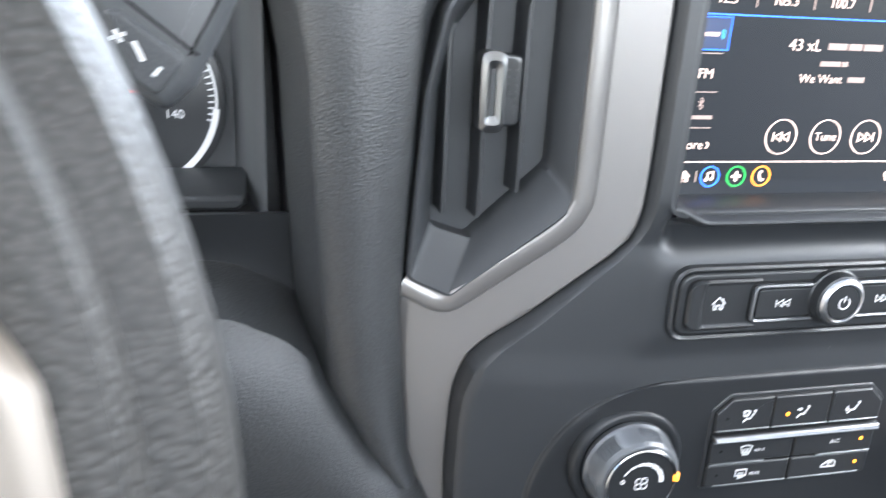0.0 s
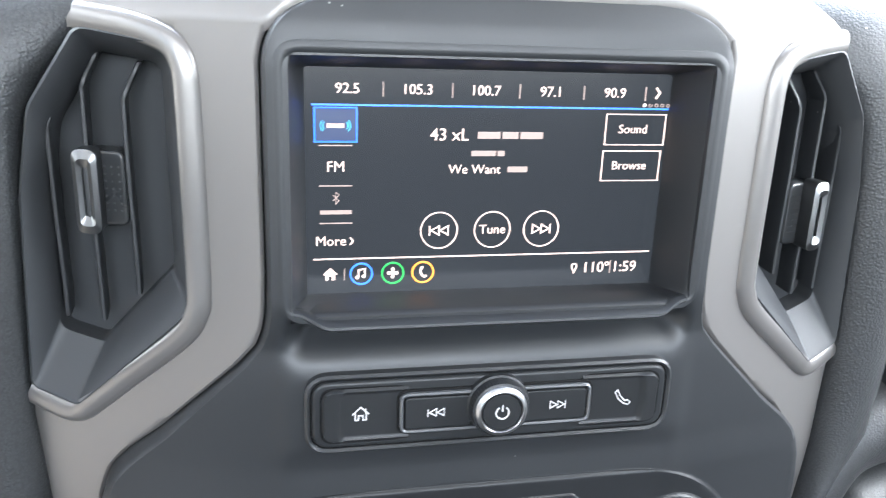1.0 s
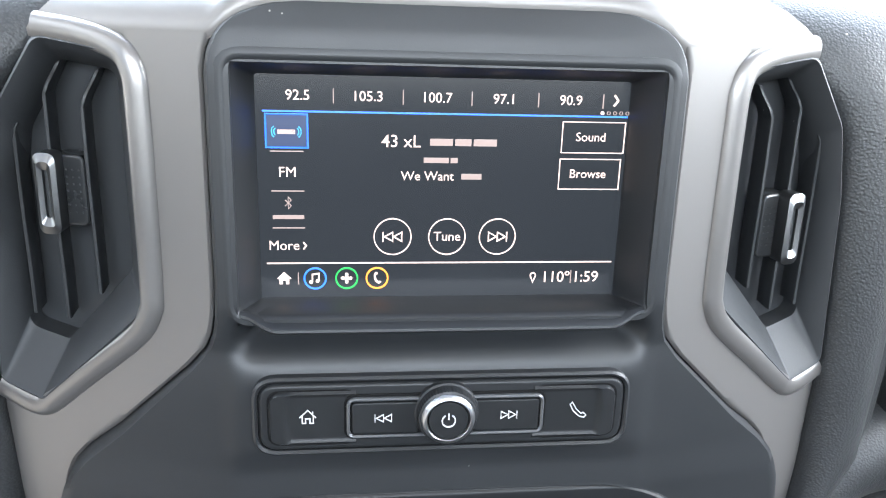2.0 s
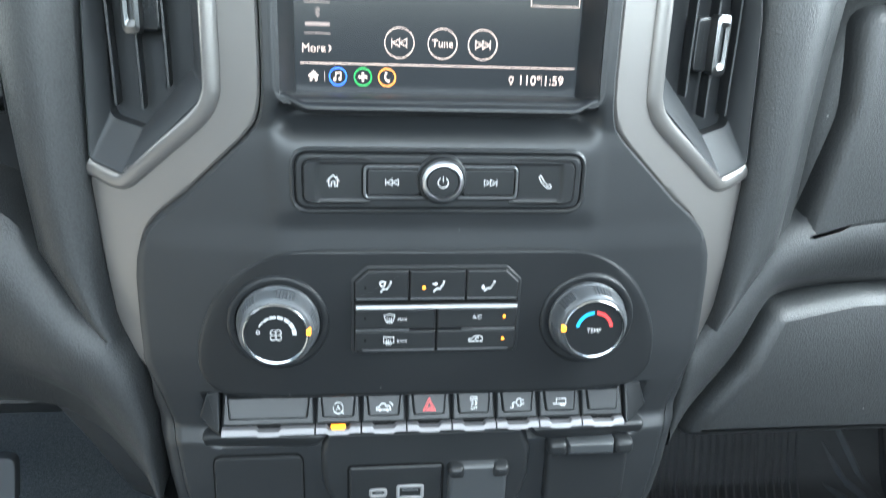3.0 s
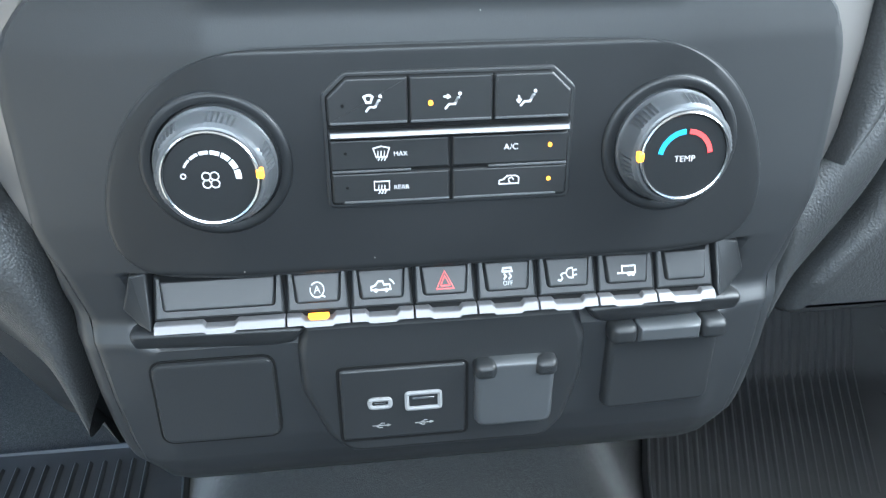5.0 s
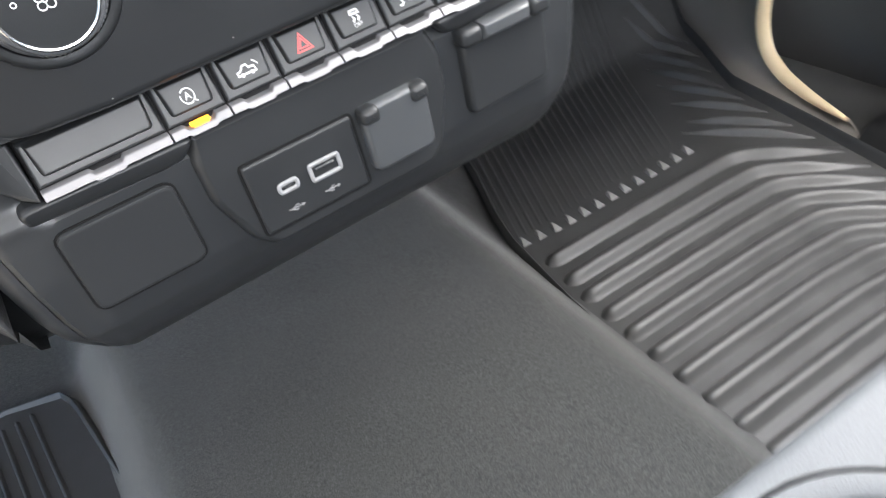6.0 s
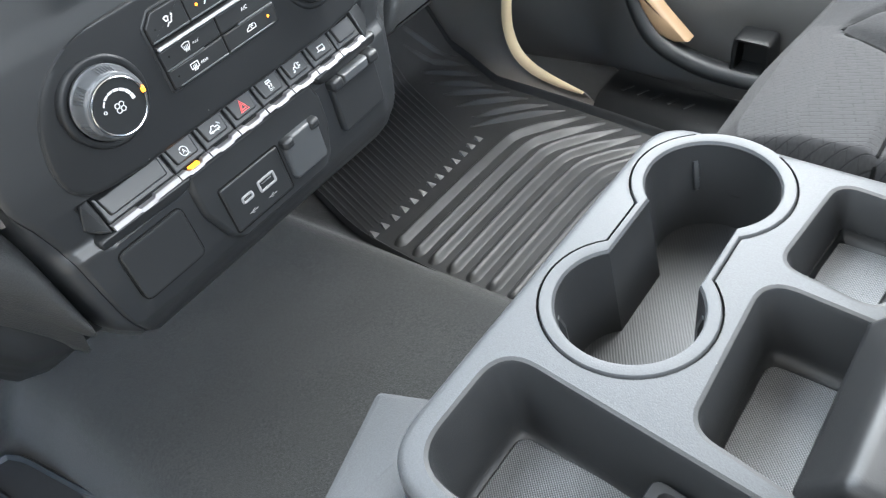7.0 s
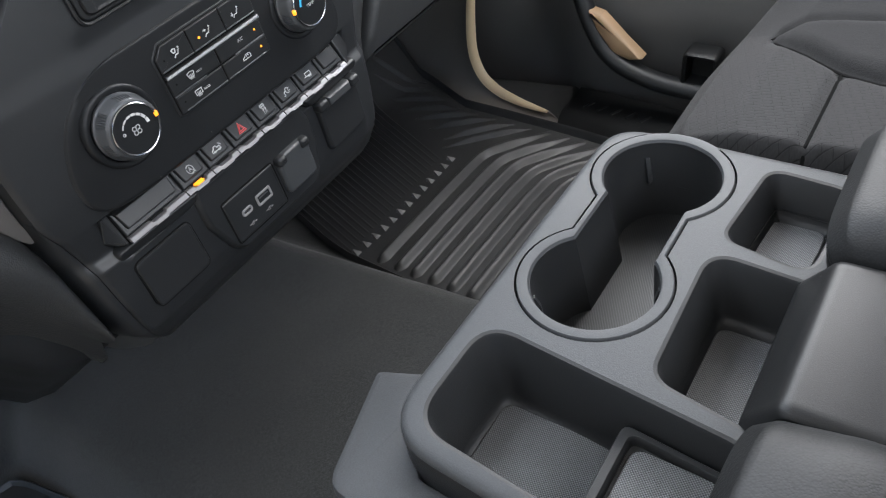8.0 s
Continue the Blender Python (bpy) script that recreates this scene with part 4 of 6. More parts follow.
for sgn in (-1, 1):
    b = part("button", plate(rrect(sgn * 0.0262, ZR0 + 0.0002, 0.0284, 0.0146, 0.0018, 4), -0.0044, 0.004, ((0, 0.0006), (0.0003, 0.0001), (0.0006, 0))), M_BUTTON, rad)
    part("skip_icon", strokes([[(-sgn * x, y) for x, y in ln] for ln in skip], 0.0004, upright(sgn * 0.0270, -0.0045, ZR0 + 0.0004, 0.85)), M_PRINT, b, smooth=False)
KZ = ZR0 + 0.0020
knob = part("volume_knob", lathe([(-0.002, 0.0140), (0.0004, 0.0139), (0.0009, 0.0131), (0.0014, 0.0129), (0.0052, 0.0122), (0.0058, 0.0114)], (0, -0.0040, KZ), n=112, ripple=lambda i, a: (0.024 if i % 2 else 0) if 0.0012 < a < 0.0054 else 0), M_BLACK, rad, "knurled dark volume knob")
part("chrome_ring", lathe([(0.0048, 0.0088), (0.0056, 0.0114), (0.0064, 0.0112), (0.0074, 0.0102), (0.0076, 0.0094), (0.0068, 0.0088), (0.0050, 0.0087)], (0, -0.0040, KZ), n=64), M_BRUSHED, knob)
part("cap", lathe([(0.004, 0.0086), (0.0066, 0.0086), (0.0072, 0.0082), (0.0073, 0.0060)], (0, -0.0040, KZ)), M_BUTTON, knob)
part("power_icon", strokes([arc(0, 0, 0.0028, 120, 420, 20), [(0, 0.0006), (0, 0.0036)]], 0.0005, upright(0, -0.0115, KZ, 1.0)), M_PRINT, knob, smooth=False)


# ---------------------------------------------------------------- climate controls
clim = thing("climate_control_panel", (0, 0.0, 0.525), "black climate control panel with two knurled knobs", "control panel")
half_cl = [tuple(q) for q in smooth_line([(0.0, 0.5718), (0.060, 0.5716), (0.084, 0.5702), (0.099, 0.5655), (0.1125, 0.5570), (0.1235, 0.5455), (0.1318, 0.5310), (0.1372, 0.5150), (0.1388, 0.5020), (0.1368, 0.4905), (0.1295, 0.4820), (0.117, 0.4788), (0.09, 0.4785), (0.0, 0.4785)], 5)]
cl = half_cl + [(-x, z) for x, z in half_cl[-2:0:-1]]
cl_y = lambda x, z: 0.0012 + 0.16 * max(0, abs(x) - 0.09)
part("panel_edge", plate(inset(cl, -0.0007), lambda x, z: cl_y(x, z) + 0.0016, 0.02, ((0, 0.0004), (0.0003, 0))), M_PANEL, clim)
HW = table([(z, x) for x, z in half_cl if z > 0.5021]), table([(z, x) for x, z in half_cl if z <= 0.5021])


def face_fn(u, z):
    w = HW[0](z) if z > 0.5021 else HW[1](z)
    x = max(-1, min(1, u)) * w
    edge = min(w - abs(x), 0.5718 - z, z - 0.4785)
    back = 0.0012 * (1 - ease(edge / 0.0014)) if abs(u) <= 1 else 0.006
    return (x, cl_y(x, z) + back, z)


zz = [0.4785, 0.4788, 0.4792, 0.4800] + span(0.482, 0.569, 44) + [0.5700, 0.5708, 0.5713, 0.5716, 0.57175, 0.5718]
part("face", sheet([-1.01, -1, -0.997, -0.993] + span(-0.985, 0.985, 60) + [0.993, 0.997, 1, 1.01], zz, face_fn, 0.006), M_FACE, clim, "satin black oval control face")
well = rpoly([(-0.0482, 0.5090), (0.0482, 0.5090), (0.0482, 0.5535), (0.0400, 0.5612), (-0.0400, 0.5612), (-0.0482, 0.5535)], 0.0022)
part("button_hood", plate(inset(well, -0.0014), 0.0004, 0.01, ((0, 0.0006), (0.0004, 0.0001), (0.0008, 0))), M_BLACK, clim)
part("button_well", plate(well, -0.0004, 0.006), M_ENGRAVE, clim)
BY = -0.0016


def clim_button(loop):
    return part("button", plate(loop, BY, 0.006, ((0, 0.0008), (0.0004, 0.0002), (0.0009, 0))), M_BUTTON, clim)


AIR_MAN = [[(0.0012, -0.0006), (0.0022, 0.0012), (0.0030, 0.0014)], [(-0.0028, -0.0030), (-0.0012, -0.0012), (0.0010, -0.0012), (0.0024, 0.0014)]]
HEAD = circle(0.0030, 0.0028, 0.0007, 10)
b1 = clim_button(rpoly([(-0.0474, 0.5425), (-0.0166, 0.5425), (-0.0166, 0.5605), (-0.0398, 0.5605), (-0.0474, 0.5532)], 0.0012))
b2 = clim_button(rrect(0.0002, 0.5515, 0.0324, 0.0180, 0.0006))
b3 = clim_button(rpoly([(0.0170, 0.5425), (0.0474, 0.5425), (0.0474, 0.5532), (0.0398, 0.5605), (0.0170, 0.5605)], 0.0012))
for b, x, extra in ((b1, -0.0300, [arc(-0.0016, 0.0008, 0.0026, 40, 140, 6), [(-0.0032, 0.0026), (-0.0024, 0.0006), (-0.0008, 0.0006), (0.0, 0.0026)]]),
                    (b2, 0.0005, [[(-0.0034, 0.0018), (-0.0014, 0.0018)], [(-0.0020, 0.0026), (-0.0010, 0.0018), (-0.0020, 0.0010)]]),
                    (b3, 0.0300, [[(-0.0034, 0.0012), (-0.0034, -0.0008)], [(-0.0044, -0.0002), (-0.0034, -0.0014), (-0.0024, -0.0002)]])):
    part("airflow_icon", strokes(AIR_MAN + extra, 0.0007, upright(x, BY - 0.0002, 0.5505)), M_PRINT, b, smooth=False)
    part("icon_head", blobs([HEAD], upright(x, BY - 0.0002, 0.5505)), M_PRINT, b, smooth=False)
part("indicator", lathe([(0, 0.0010), (0.0006, 0.0008)], (-0.0078, BY, 0.5500), n=16), M_LED, b2, "lit amber indicator")
part("chrome_bar", plate(rrect(0, 0.5392, 0.0950, 0.0032, 0.0004), lambda x, z: -0.0042 + 0.5 * (z - 0.5392), 0.006, ((0, 0.0010), (0.0006, 0.0002), (0.0010, 0))), M_SATINBAR, clim, "thin satin chrome strip")
b4 = clim_button(rrect(-0.0240, 0.5303, 0.0470, 0.0128, 0.0006))
b5 = clim_button(rrect(0.0240, 0.5303, 0.0470, 0.0128, 0.0006))
b6 = clim_button(rpoly([(-0.0466, 0.5100), (-0.0005, 0.5100), (-0.0005, 0.5230), (-0.0475, 0.5230), (-0.0475, 0.5108)], 0.0006))
b7 = clim_button(rpoly([(0.0005, 0.5100), (0.0466, 0.5100), (0.0475, 0.5108), (0.0475, 0.5230), (0.0005, 0.5230)], 0.0006))
for b, x0, x1, z in ((b4, -0.0470, -0.0160, 0.5237), (b5, 0.0150, 0.0470, 0.5237), (b6, -0.0430, -0.0010, 0.5108), (b7, 0.0010, 0.0430, 0.5108), (b1, -0.0465, -0.0172, 0.5432), (b2, -0.0155, 0.0158, 0.5432), (b3, 0.0175, 0.0465, 0.5432)):
    part("edge_strip", plate(rrect((x0 + x1) / 2, z, x1 - x0, 0.0009, 0.0003), BY - 0.0006, 0.003, ((0, 0.0002), (0.0002, 0))), M_KNURL, b)
WIND = [[(-0.0030, 0.0020), (0, 0.0028), (0.0030, 0.0020), (0.0020, -0.0014), (-0.0020, -0.0014), (-0.0030, 0.0020)], [(-0.0012, 0.001), (-0.0014, -0.0010), (-0.0008, -0.0018), (-0.0014, -0.0028)], [(0, 0.001), (-0.0002, -0.0010), (0.0004, -0.0018), (-0.0002, -0.0028)], [(0.0012, 0.001), (0.001, -0.0010), (0.0016, -0.0018), (0.001, -0.0028)]]
REARW = [[(-0.0030, 0.0024), (0.0030, 0.0024), (0.0030, -0.0012), (-0.0030, -0.0012), (-0.0030, 0.0024)]] + WIND[1:]
part("defrost_icon", strokes(WIND, 0.0004, upright(-0.0275, BY - 0.0002, 0.5308, 1.05)), M_PRINT, b4, smooth=False)
words("MAX", 0.0026, upright(-0.0200, BY - 0.0003, 0.5304), M_PRINT, b4)
part("rear_defrost_icon", strokes(REARW, 0.0004, upright(-0.0278, BY - 0.0002, 0.5168, 1.0)), M_PRINT, b6, smooth=False)
words("REAR", 0.0026, upright(-0.0200, BY - 0.0003, 0.5165), M_PRINT, b6)
words("A/C", 0.0035, upright(0.0240, BY - 0.0003, 0.5312), M_PRINT, b5)
part("recirculate_icon", strokes([[(-0.0040, -0.0012), (-0.0040, 0.0002), (-0.0022, 0.0008), (-0.0008, 0.0022), (0.0026, 0.0022), (0.0040, 0.0014), (0.0040, -0.0012), (-0.0040, -0.0012)], arc(0.0008, 0.0004, 0.0010, 0, 250, 8)], 0.0004, upright(0.0236, BY - 0.0002, 0.5168)), M_PRINT, b7, smooth=False)
for b, z in ((b5, 0.5313), (b7, 0.5170)):
    part("indicator", lathe([(0, 0.0009), (0.0006, 0.0007)], (0.0400, BY, z), n=16), M_LED, b, "lit amber indicator")
for b, x, z in ((b1, -0.0415, 0.5500), (b4, -0.0415, 0.5312), (b6, -0.0415, 0.5170)):
    part("unlit_indicator", lathe([(0, 0.0007), (0.0003, 0.0006)], (x, BY, z), n=12), M_ENGRAVE, b)
for sgn in (-1, 1):
    cx, cz = sgn * 0.0910, 0.5282
    part("knob_collar", lathe([(-0.004, 0.0292), (0.0004, 0.0289), (0.0014, 0.0281), (0.0018, 0.0268), (0.0010, 0.0246), (-0.002, 0.0238)], (cx, 0.0012, cz), n=72), M_FACE, clim)
    kn = part("knob", lathe([(0.000, 0.0232), (0.0028, 0.0235), (0.0040, 0.0226), (0.0052, 0.0224), (0.0056, 0.0222), (0.0095, 0.0213), (0.0130, 0.0204), (0.0134, 0.0202), (0.0148, 0.0194), (0.0151, 0.0184), (0.0146, 0.0172)], (cx, 0.0012, cz), n=144,
                            ripple=lambda i, a: (0.030 if i % 2 and (i % 24) < 13 else 0) if 0.0054 < a < 0.0132 else 0), M_KNOB, clim, "ribbed silver grey rotary knob")
    part("chrome_ring", lathe([(0.0146, 0.0168), (0.0154, 0.0183), (0.0163, 0.0182), (0.0168, 0.0176), (0.0165, 0.0169), (0.0148, 0.0168)], (cx, 0.0012, cz), n=72), M_CHROME, kn)
    part("cap", lathe([(0.012, 0.0170), (0.0158, 0.0170), (0.0159, 0.010), (0.0159, 0.002)], (cx, 0.0012, cz), n=64), M_FACE, kn)
    yk = 0.0012 - 0.0160
    a = radians(4 if sgn < 0 else 178)
    px, pz = 0.0180 * math.cos(a), 0.0180 * math.sin(a)
    part("pointer_light", plate(rrect(cx + px, cz + pz, 0.0028, 0.0042, 0.0009), -0.0162, 0.006), M_LED, kn, "lit amber pointer")
    if sgn < 0:
        seg = []
        for k in range(7):
            a0, a1 = 152 - 22.5 * k, 152 - 22.5 * (k + 1) + 3.5
            w = 0.0008 + 0.00024 * k
            seg.append(arc(0, 0, 0.0102 + w / 2, a0, a1, 5) + arc(0, 0, 0.0102 - w / 2, a1, a0, 5))
        part("fan_scale", blobs(seg, upright(cx, yk, cz)), M_PRINT, kn, smooth=False)
        dot = circle(-0.0097, 0.0014, 0.0009, 12)
        part("scale_dot", strokes([dot + dot[:1]], 0.0004, upright(cx, yk, cz)), M_PRINT, kn, smooth=False)
        fan = []
        for k in range(4):
            c = circle(0.0019 * math.cos(radians(45 + 90 * k)), 0.0019 * math.sin(radians(45 + 90 * k)), 0.0014, 12)
            fan.append(c + c[:1])
        part("fan_icon", strokes(fan, 0.0004, upright(cx, yk, cz - 0.0005, 1.1)), M_PRINT, kn, smooth=False)
    else:
        part("cold_arc", strokes([arc(0, 0, 0.0102, 172, 94, 16)], 0.0019, upright(cx, yk, cz)), M_COLD, kn, "blue cold scale", smooth=False)
        part("warm_arc", strokes([arc(0, 0, 0.0102, 86, 8, 16)], 0.0019, upright(cx, yk, cz)), M_RED, kn, "red warm scale", smooth=False)
        words("TEMP", 0.0036, upright(cx, yk, cz - 0.0010), M_PRINT, kn)


# ---------------------------------------------------------------- switch row
bank = thing("switch_row", (0, 0.01, 0.46), "row of black push switches with chrome lower edges", "switches")
EDGES = [-0.1285, -0.0720, -0.0437, -0.0155, 0.0130, 0.0412, 0.0690, 0.0970, 0.1250]
key_y = lambda x, z: 0.0080 + 0.50 * (z - 0.4535)
part("backing", plate(rpoly([(-0.1292, 0.4505), (0.1257, 0.4505), (0.1250, 0.4785), (-0.1285, 0.4785)], 0.001), lambda x, z: key_y(x, z) + 0.0022, 0.012), M_ENGRAVE, bank)
for k, (x0, x1) in enumerate(zip(EDGES, EDGES[1:])):
    m = (x0 + x1) / 2
    ky = part("switch", plate(rpoly([(x0 + 0.0004, 0.4556), (x1 - 0.0004, 0.4556), (x1 - 0.0006, 0.4735), (x0 + 0.0006, 0.4735)], 0.0008), key_y, 0.006), M_BUTTON, bank)
    padl = rpoly([(x0 + 0.0042, 0.4592), (x1 - 0.0042, 0.4592), (x1 - 0.0030, 0.4728), (x0 + 0.0030, 0.4728)], [0.0022, 0.0022, 0.0006, 0.0006])
    part("switch_pad", plate(padl, lambda x, z: key_y(x, z) - 0.0024, 0.004, ((0, 0.0025), (0.0009, 0.0008), (0.0014, 0.0002), (0.0019, 0.0))), M_BUTTON, ky)
    dip = rpoly([(x0 + 0.0003, 0.4514), (m - 0.0070, 0.4514), (m - 0.0058, 0.4506), (m + 0.0058, 0.4506), (m + 0.0070, 0.4514), (x1 - 0.0003, 0.4514),
                 (x1 - 0.0003, 0.4549), (m + 0.0076, 0.4549), (m + 0.0060, 0.4534), (m - 0.0060, 0.4534), (m - 0.0076, 0.4549), (x0 + 0.0003, 0.4549)], 0.0003, 2)
    part("chrome_edge", plate(dip, lambda x, z: 0.0046 + 0.75 * (z - 0.4516), 0.006, ((0, 0.0006), (0.0003, 0))), M_SWEDGE, ky, "satin chrome switch edge")
    icon = lambda s=1.0, up=0.4655: upright(m, key_y(m, up) - 0.0026, up, s, 0.50)
    if k == 1:
        part("indicator", plate(rpoly([(m - 0.0047, 0.4538), (m + 0.0047, 0.4538), (m + 0.0043, 0.4546), (m - 0.0043, 0.4546)], 0.0002), 0.0062, 0.004), M_LED, ky, "lit amber indicator")
        words("A", 0.0044, icon(), M_PRINT, ky)
        part("loop_icon", strokes([arc(0, 0, 0.0030, -50, 140, 14), arc(0, 0, 0.0030, 160, 300, 12), [(0.0034, -0.0030), (0.0019, -0.0023), (0.0030, -0.0008)]], 0.0005, icon()), M_PRINT, ky, smooth=False)
    elif k == 2:
        part("tailgate_icon", strokes([[(-0.0046, -0.0016), (-0.0046, -0.0004), (-0.0028, 0.0002), (-0.0014, 0.0018), (0.0006, 0.0018), (0.0010, 0.0004), (0.0036, 0.0004), (0.0040, -0.0016), (-0.0046, -0.0016)], arc(0.0024, -0.0008, 0.0034, 70, 20, 6)], 0.0006, icon()), M_PRINT, ky, smooth=False)
        part("icon_wheels", blobs([circle(-0.0026, -0.0018, 0.0008, 10), circle(0.0022, -0.0018, 0.0008, 10)], icon()), M_PRINT, ky, smooth=False)
    elif k == 3:
        tri = lambda r: [(0, r), (r * 0.88, -r * 0.62), (-r * 0.88, -r * 0.62), (0, r)]
        part("hazard_icon", strokes([tri(0.0044), tri(0.0024)], 0.00036, icon(1, 0.4655)), M_RED, ky, "red hazard triangle", smooth=False)
    elif k == 4:
        part("traction_icon", strokes([[(-0.0018, 0.0040), (0.0018, 0.0040), (0.0022, 0.0026), (-0.0022, 0.0026), (-0.0018, 0.0040)], [(-0.0016, 0.0018), (-0.0006, 0.0006), (-0.0018, -0.0006)], [(0.0008, 0.0018), (0.0018, 0.0006), (0.0006, -0.0006)]], 0.0007, icon(1, 0.4655)), M_PRINT, ky, smooth=False)
        words("OFF", 0.0026, icon(1, 0.4633), M_PRINT, ky)
    elif k == 5:
        part("plug_icon", strokes([[(-0.0050, -0.0022), (-0.0036, -0.0026), (-0.0026, -0.0016), (-0.0034, -0.0004), (-0.0024, 0.0004), (-0.0008, 0.0004)], arc(0.0012, 0.0004, 0.0020, 90, 270, 10) + [(0.0022, -0.0016), (0.0022, 0.0024), (0.0012, 0.0024)], [(0.0022, 0.0014), (0.0042, 0.0016)], [(0.0022, -0.0006), (0.0042, -0.0004)]], 0.0005, icon()), M_PRINT, ky, smooth=False)
    elif k == 6:
        part("trailer_icon", strokes([[(-0.0050, -0.0010), (-0.0026, -0.0010), (-0.0026, 0.0018), (0.0036, 0.0018), (0.0036, -0.0010), (-0.0026, -0.0010)]], 0.0005, icon()), M_PRINT, ky, smooth=False)
        part("icon_wheels", blobs([circle(0.0006, -0.0016, 0.0008, 10), circle(0.0024, -0.0016, 0.0008, 10)], icon()), M_PRINT, ky, smooth=False)


def wedge_y(x, z):
    # a facet from the switches' level out to the panel's level
    t = min(1, max(0, (abs(x) - 0.1265) / 0.0130))
    return (key_y(x, z) - 0.0010) * (1 - t) + (Y1(z) + 0.16 * max(0, abs(x) - 0.09) - 0.0018) * t


for loop in ([(-0.1296, 0.4765), (-0.1296, 0.4505), (-0.1360, 0.4520), (-0.1425, 0.4590), (-0.1365, 0.4765)], [(0.1262, 0.4765), (0.1262, 0.4512), (0.1330, 0.4525), (0.1415, 0.4600), (0.1355, 0.4765)]):
    part("end_wedge", plate(rpoly(loop, 0.0012), wedge_y, 0.02, ((0, 0.0010), (0.0005, 0.0002), (0.0010, 0))), M_BLACK, bank)


# ---------------------------------------------------------------- ports below the switches
port = thing("port_panel", (0, 0.02, 0.40), "black lower panel with charging ports and covered sockets", "port panel")
for sgn in (-1, 1):
    far = 0.1415
    led = rpoly([(sgn * x, z) for x, z in ((0.0620, 0.4508), (far, 0.4500), (far - 0.001, 0.4385), (0.0800, 0.4375), (0.0705, 0.4395))], [0.003, 0.004, 0.003, 0.006, 0.006])
    part("ledge", plate(led, lambda x, z: 0.0060 + 0.10 * max(0, abs(x) - 0.10) + 0.95 * max(0, 0.4440 - z), 0.03, ((0, 0.0034), (0.0008, 0.0012), (0.0016, 0.0003), (0.0024, 0))), M_BLACK, port)
mid = rpoly([(-0.0665, 0.4508), (-0.0700, 0.4350), (-0.0695, 0.4130), (-0.0585, 0.3840), (-0.0480, 0.3735), (0.0480, 0.3735), (0.0575, 0.3840), (0.0660, 0.4110), (0.0665, 0.4330), (0.0600, 0.4508)], [0.002, 0.006, 0.01, 0.008, 0.012, 0.012, 0.008, 0.01, 0.006, 0.002], 5)
part("centre_plate", plate(mid, 0.0085, 0.03, ((0, 0.008), (0.0012, 0.0035), (0.003, 0.0010), (0.005, 0.0))), M_BLACK, port)
COV_Y = lambda x, z: 0.0125
cov = rrect(-0.1078, 0.4102, 0.0545, 0.0445, 0.0060)
part("cover_gap", plate(inset(cov, -0.0009), lambda x, z: COV_Y(x, z) - 0.0002, 0.02, ((0, 0.0001), (0.0001, 0))), M_ENGRAVE, port)
part("blank_cover", plate(cov, lambda x, z: COV_Y(x, z) - 0.0016, 0.02, ((0, 0.0015), (0.0008, 0.0003), (0.002, 0))), M_BLACK, port, "plain square blanking cover")
mod = rrect(-0.0217, 0.4045, 0.0590, 0.0402, 0.0022)
part("module_gap", plate(inset(mod, -0.0014), 0.0081, 0.01, ((0, 0.0001), (0.0001, 0))), M_ENGRAVE, port)
module = part("usb_module", plate(mod, 0.0070, 0.02, ((0, 0.0012), (0.0006, 0.0003), (0.0014, 0))), M_BLACK, port)
for cx, w, h, r in ((-0.0330, 0.0118, 0.0066, 0.0030), (-0.0125, 0.0178, 0.0108, 0.0024)):
    hole = inset(rrect(cx, 0.4055, w, h, r), 0.0021)
    part("port_frame", ring_plate(rrect(cx, 0.4055, w, h, r), hole, 0.0060, 0.006, crown=0.0004), M_PRINTDIM, module, "pale grey port frame")
    part("port_socket", plate(hole, 0.0078, 0.004), M_ENGRAVE, module)
    part("port_tongue", plate(rrect(cx, 0.4055 + (0.0012 if w > 0.015 else 0), (w - 0.0038) * 0.78, 0.0016 if w > 0.015 else 0.0007, 0.0003), 0.0064, 0.003), M_KNURL, module)
    part("trident_mark", strokes([[(-0.0040, 0), (0.0036, 0)], [(-0.0016, 0), (0.0004, 0.0012), (0.0016, 0.0012)], [(-0.0026, 0), (-0.0008, -0.0012), (0.0006, -0.0012)], [(0.0028, 0.0006), (0.0040, 0), (0.0028, -0.0006)]], 0.0004, upright(cx, 0.0069, 0.3925, 1.05)), M_PRINTDIM, module, smooth=False)


def flap(x0, x1, z0, zh, y, name, label, r, barrel):
    yy = y if callable(y) else (lambda x, z: y)
    m, w = (x0 + x1) / 2, x1 - x0
    top = zh + (0.0 if barrel else r)
    f = part(name, plate(rrect(m, (z0 + top) / 2, w, top - z0, 0.0062, 6), lambda x, z: yy(x, z) + 0.04 * (zh - z), 0.020, ((0, 0.0040), (0.0006, 0.0020), (0.0014, 0.0007), (0.0024, 0.0001), (0.0032, 0))), M_BLACK if barrel else M_KNURLCAP, port, label)
    yh = yy(m, zh) - (0.0050 if barrel else 0.0024)
    reach = 0.225 if barrel else 0.27
    soft = ((0, 0.0040), (0.0005, 0.0022), (0.0013, 0.0009), (0.0024, 0.0002), (0.0033, 0))
    for a, b in ((x0 - 0.0006, x0 + reach * w), (x1 - reach * w, x1 + 0.0006)):
        part("hinge_knuckle", plate(rrect((a + b) / 2, zh, b - a, 2 * r, r * 0.75, 5), yh, 0.012, soft), M_BLACK, f)
    if barrel:
        part("hinge_barrel", plate(rrect(m, zh, w * 0.56, 1.9 * r, 0.001, 3), yh + 0.0004, 0.012, soft), M_KNURLCAP, f)
    return f


flap(0.0118, 0.0503, 0.3875, 0.4215, 0.0032, "socket_cap", "hinged grey cap over the power socket", 0.0046, False)
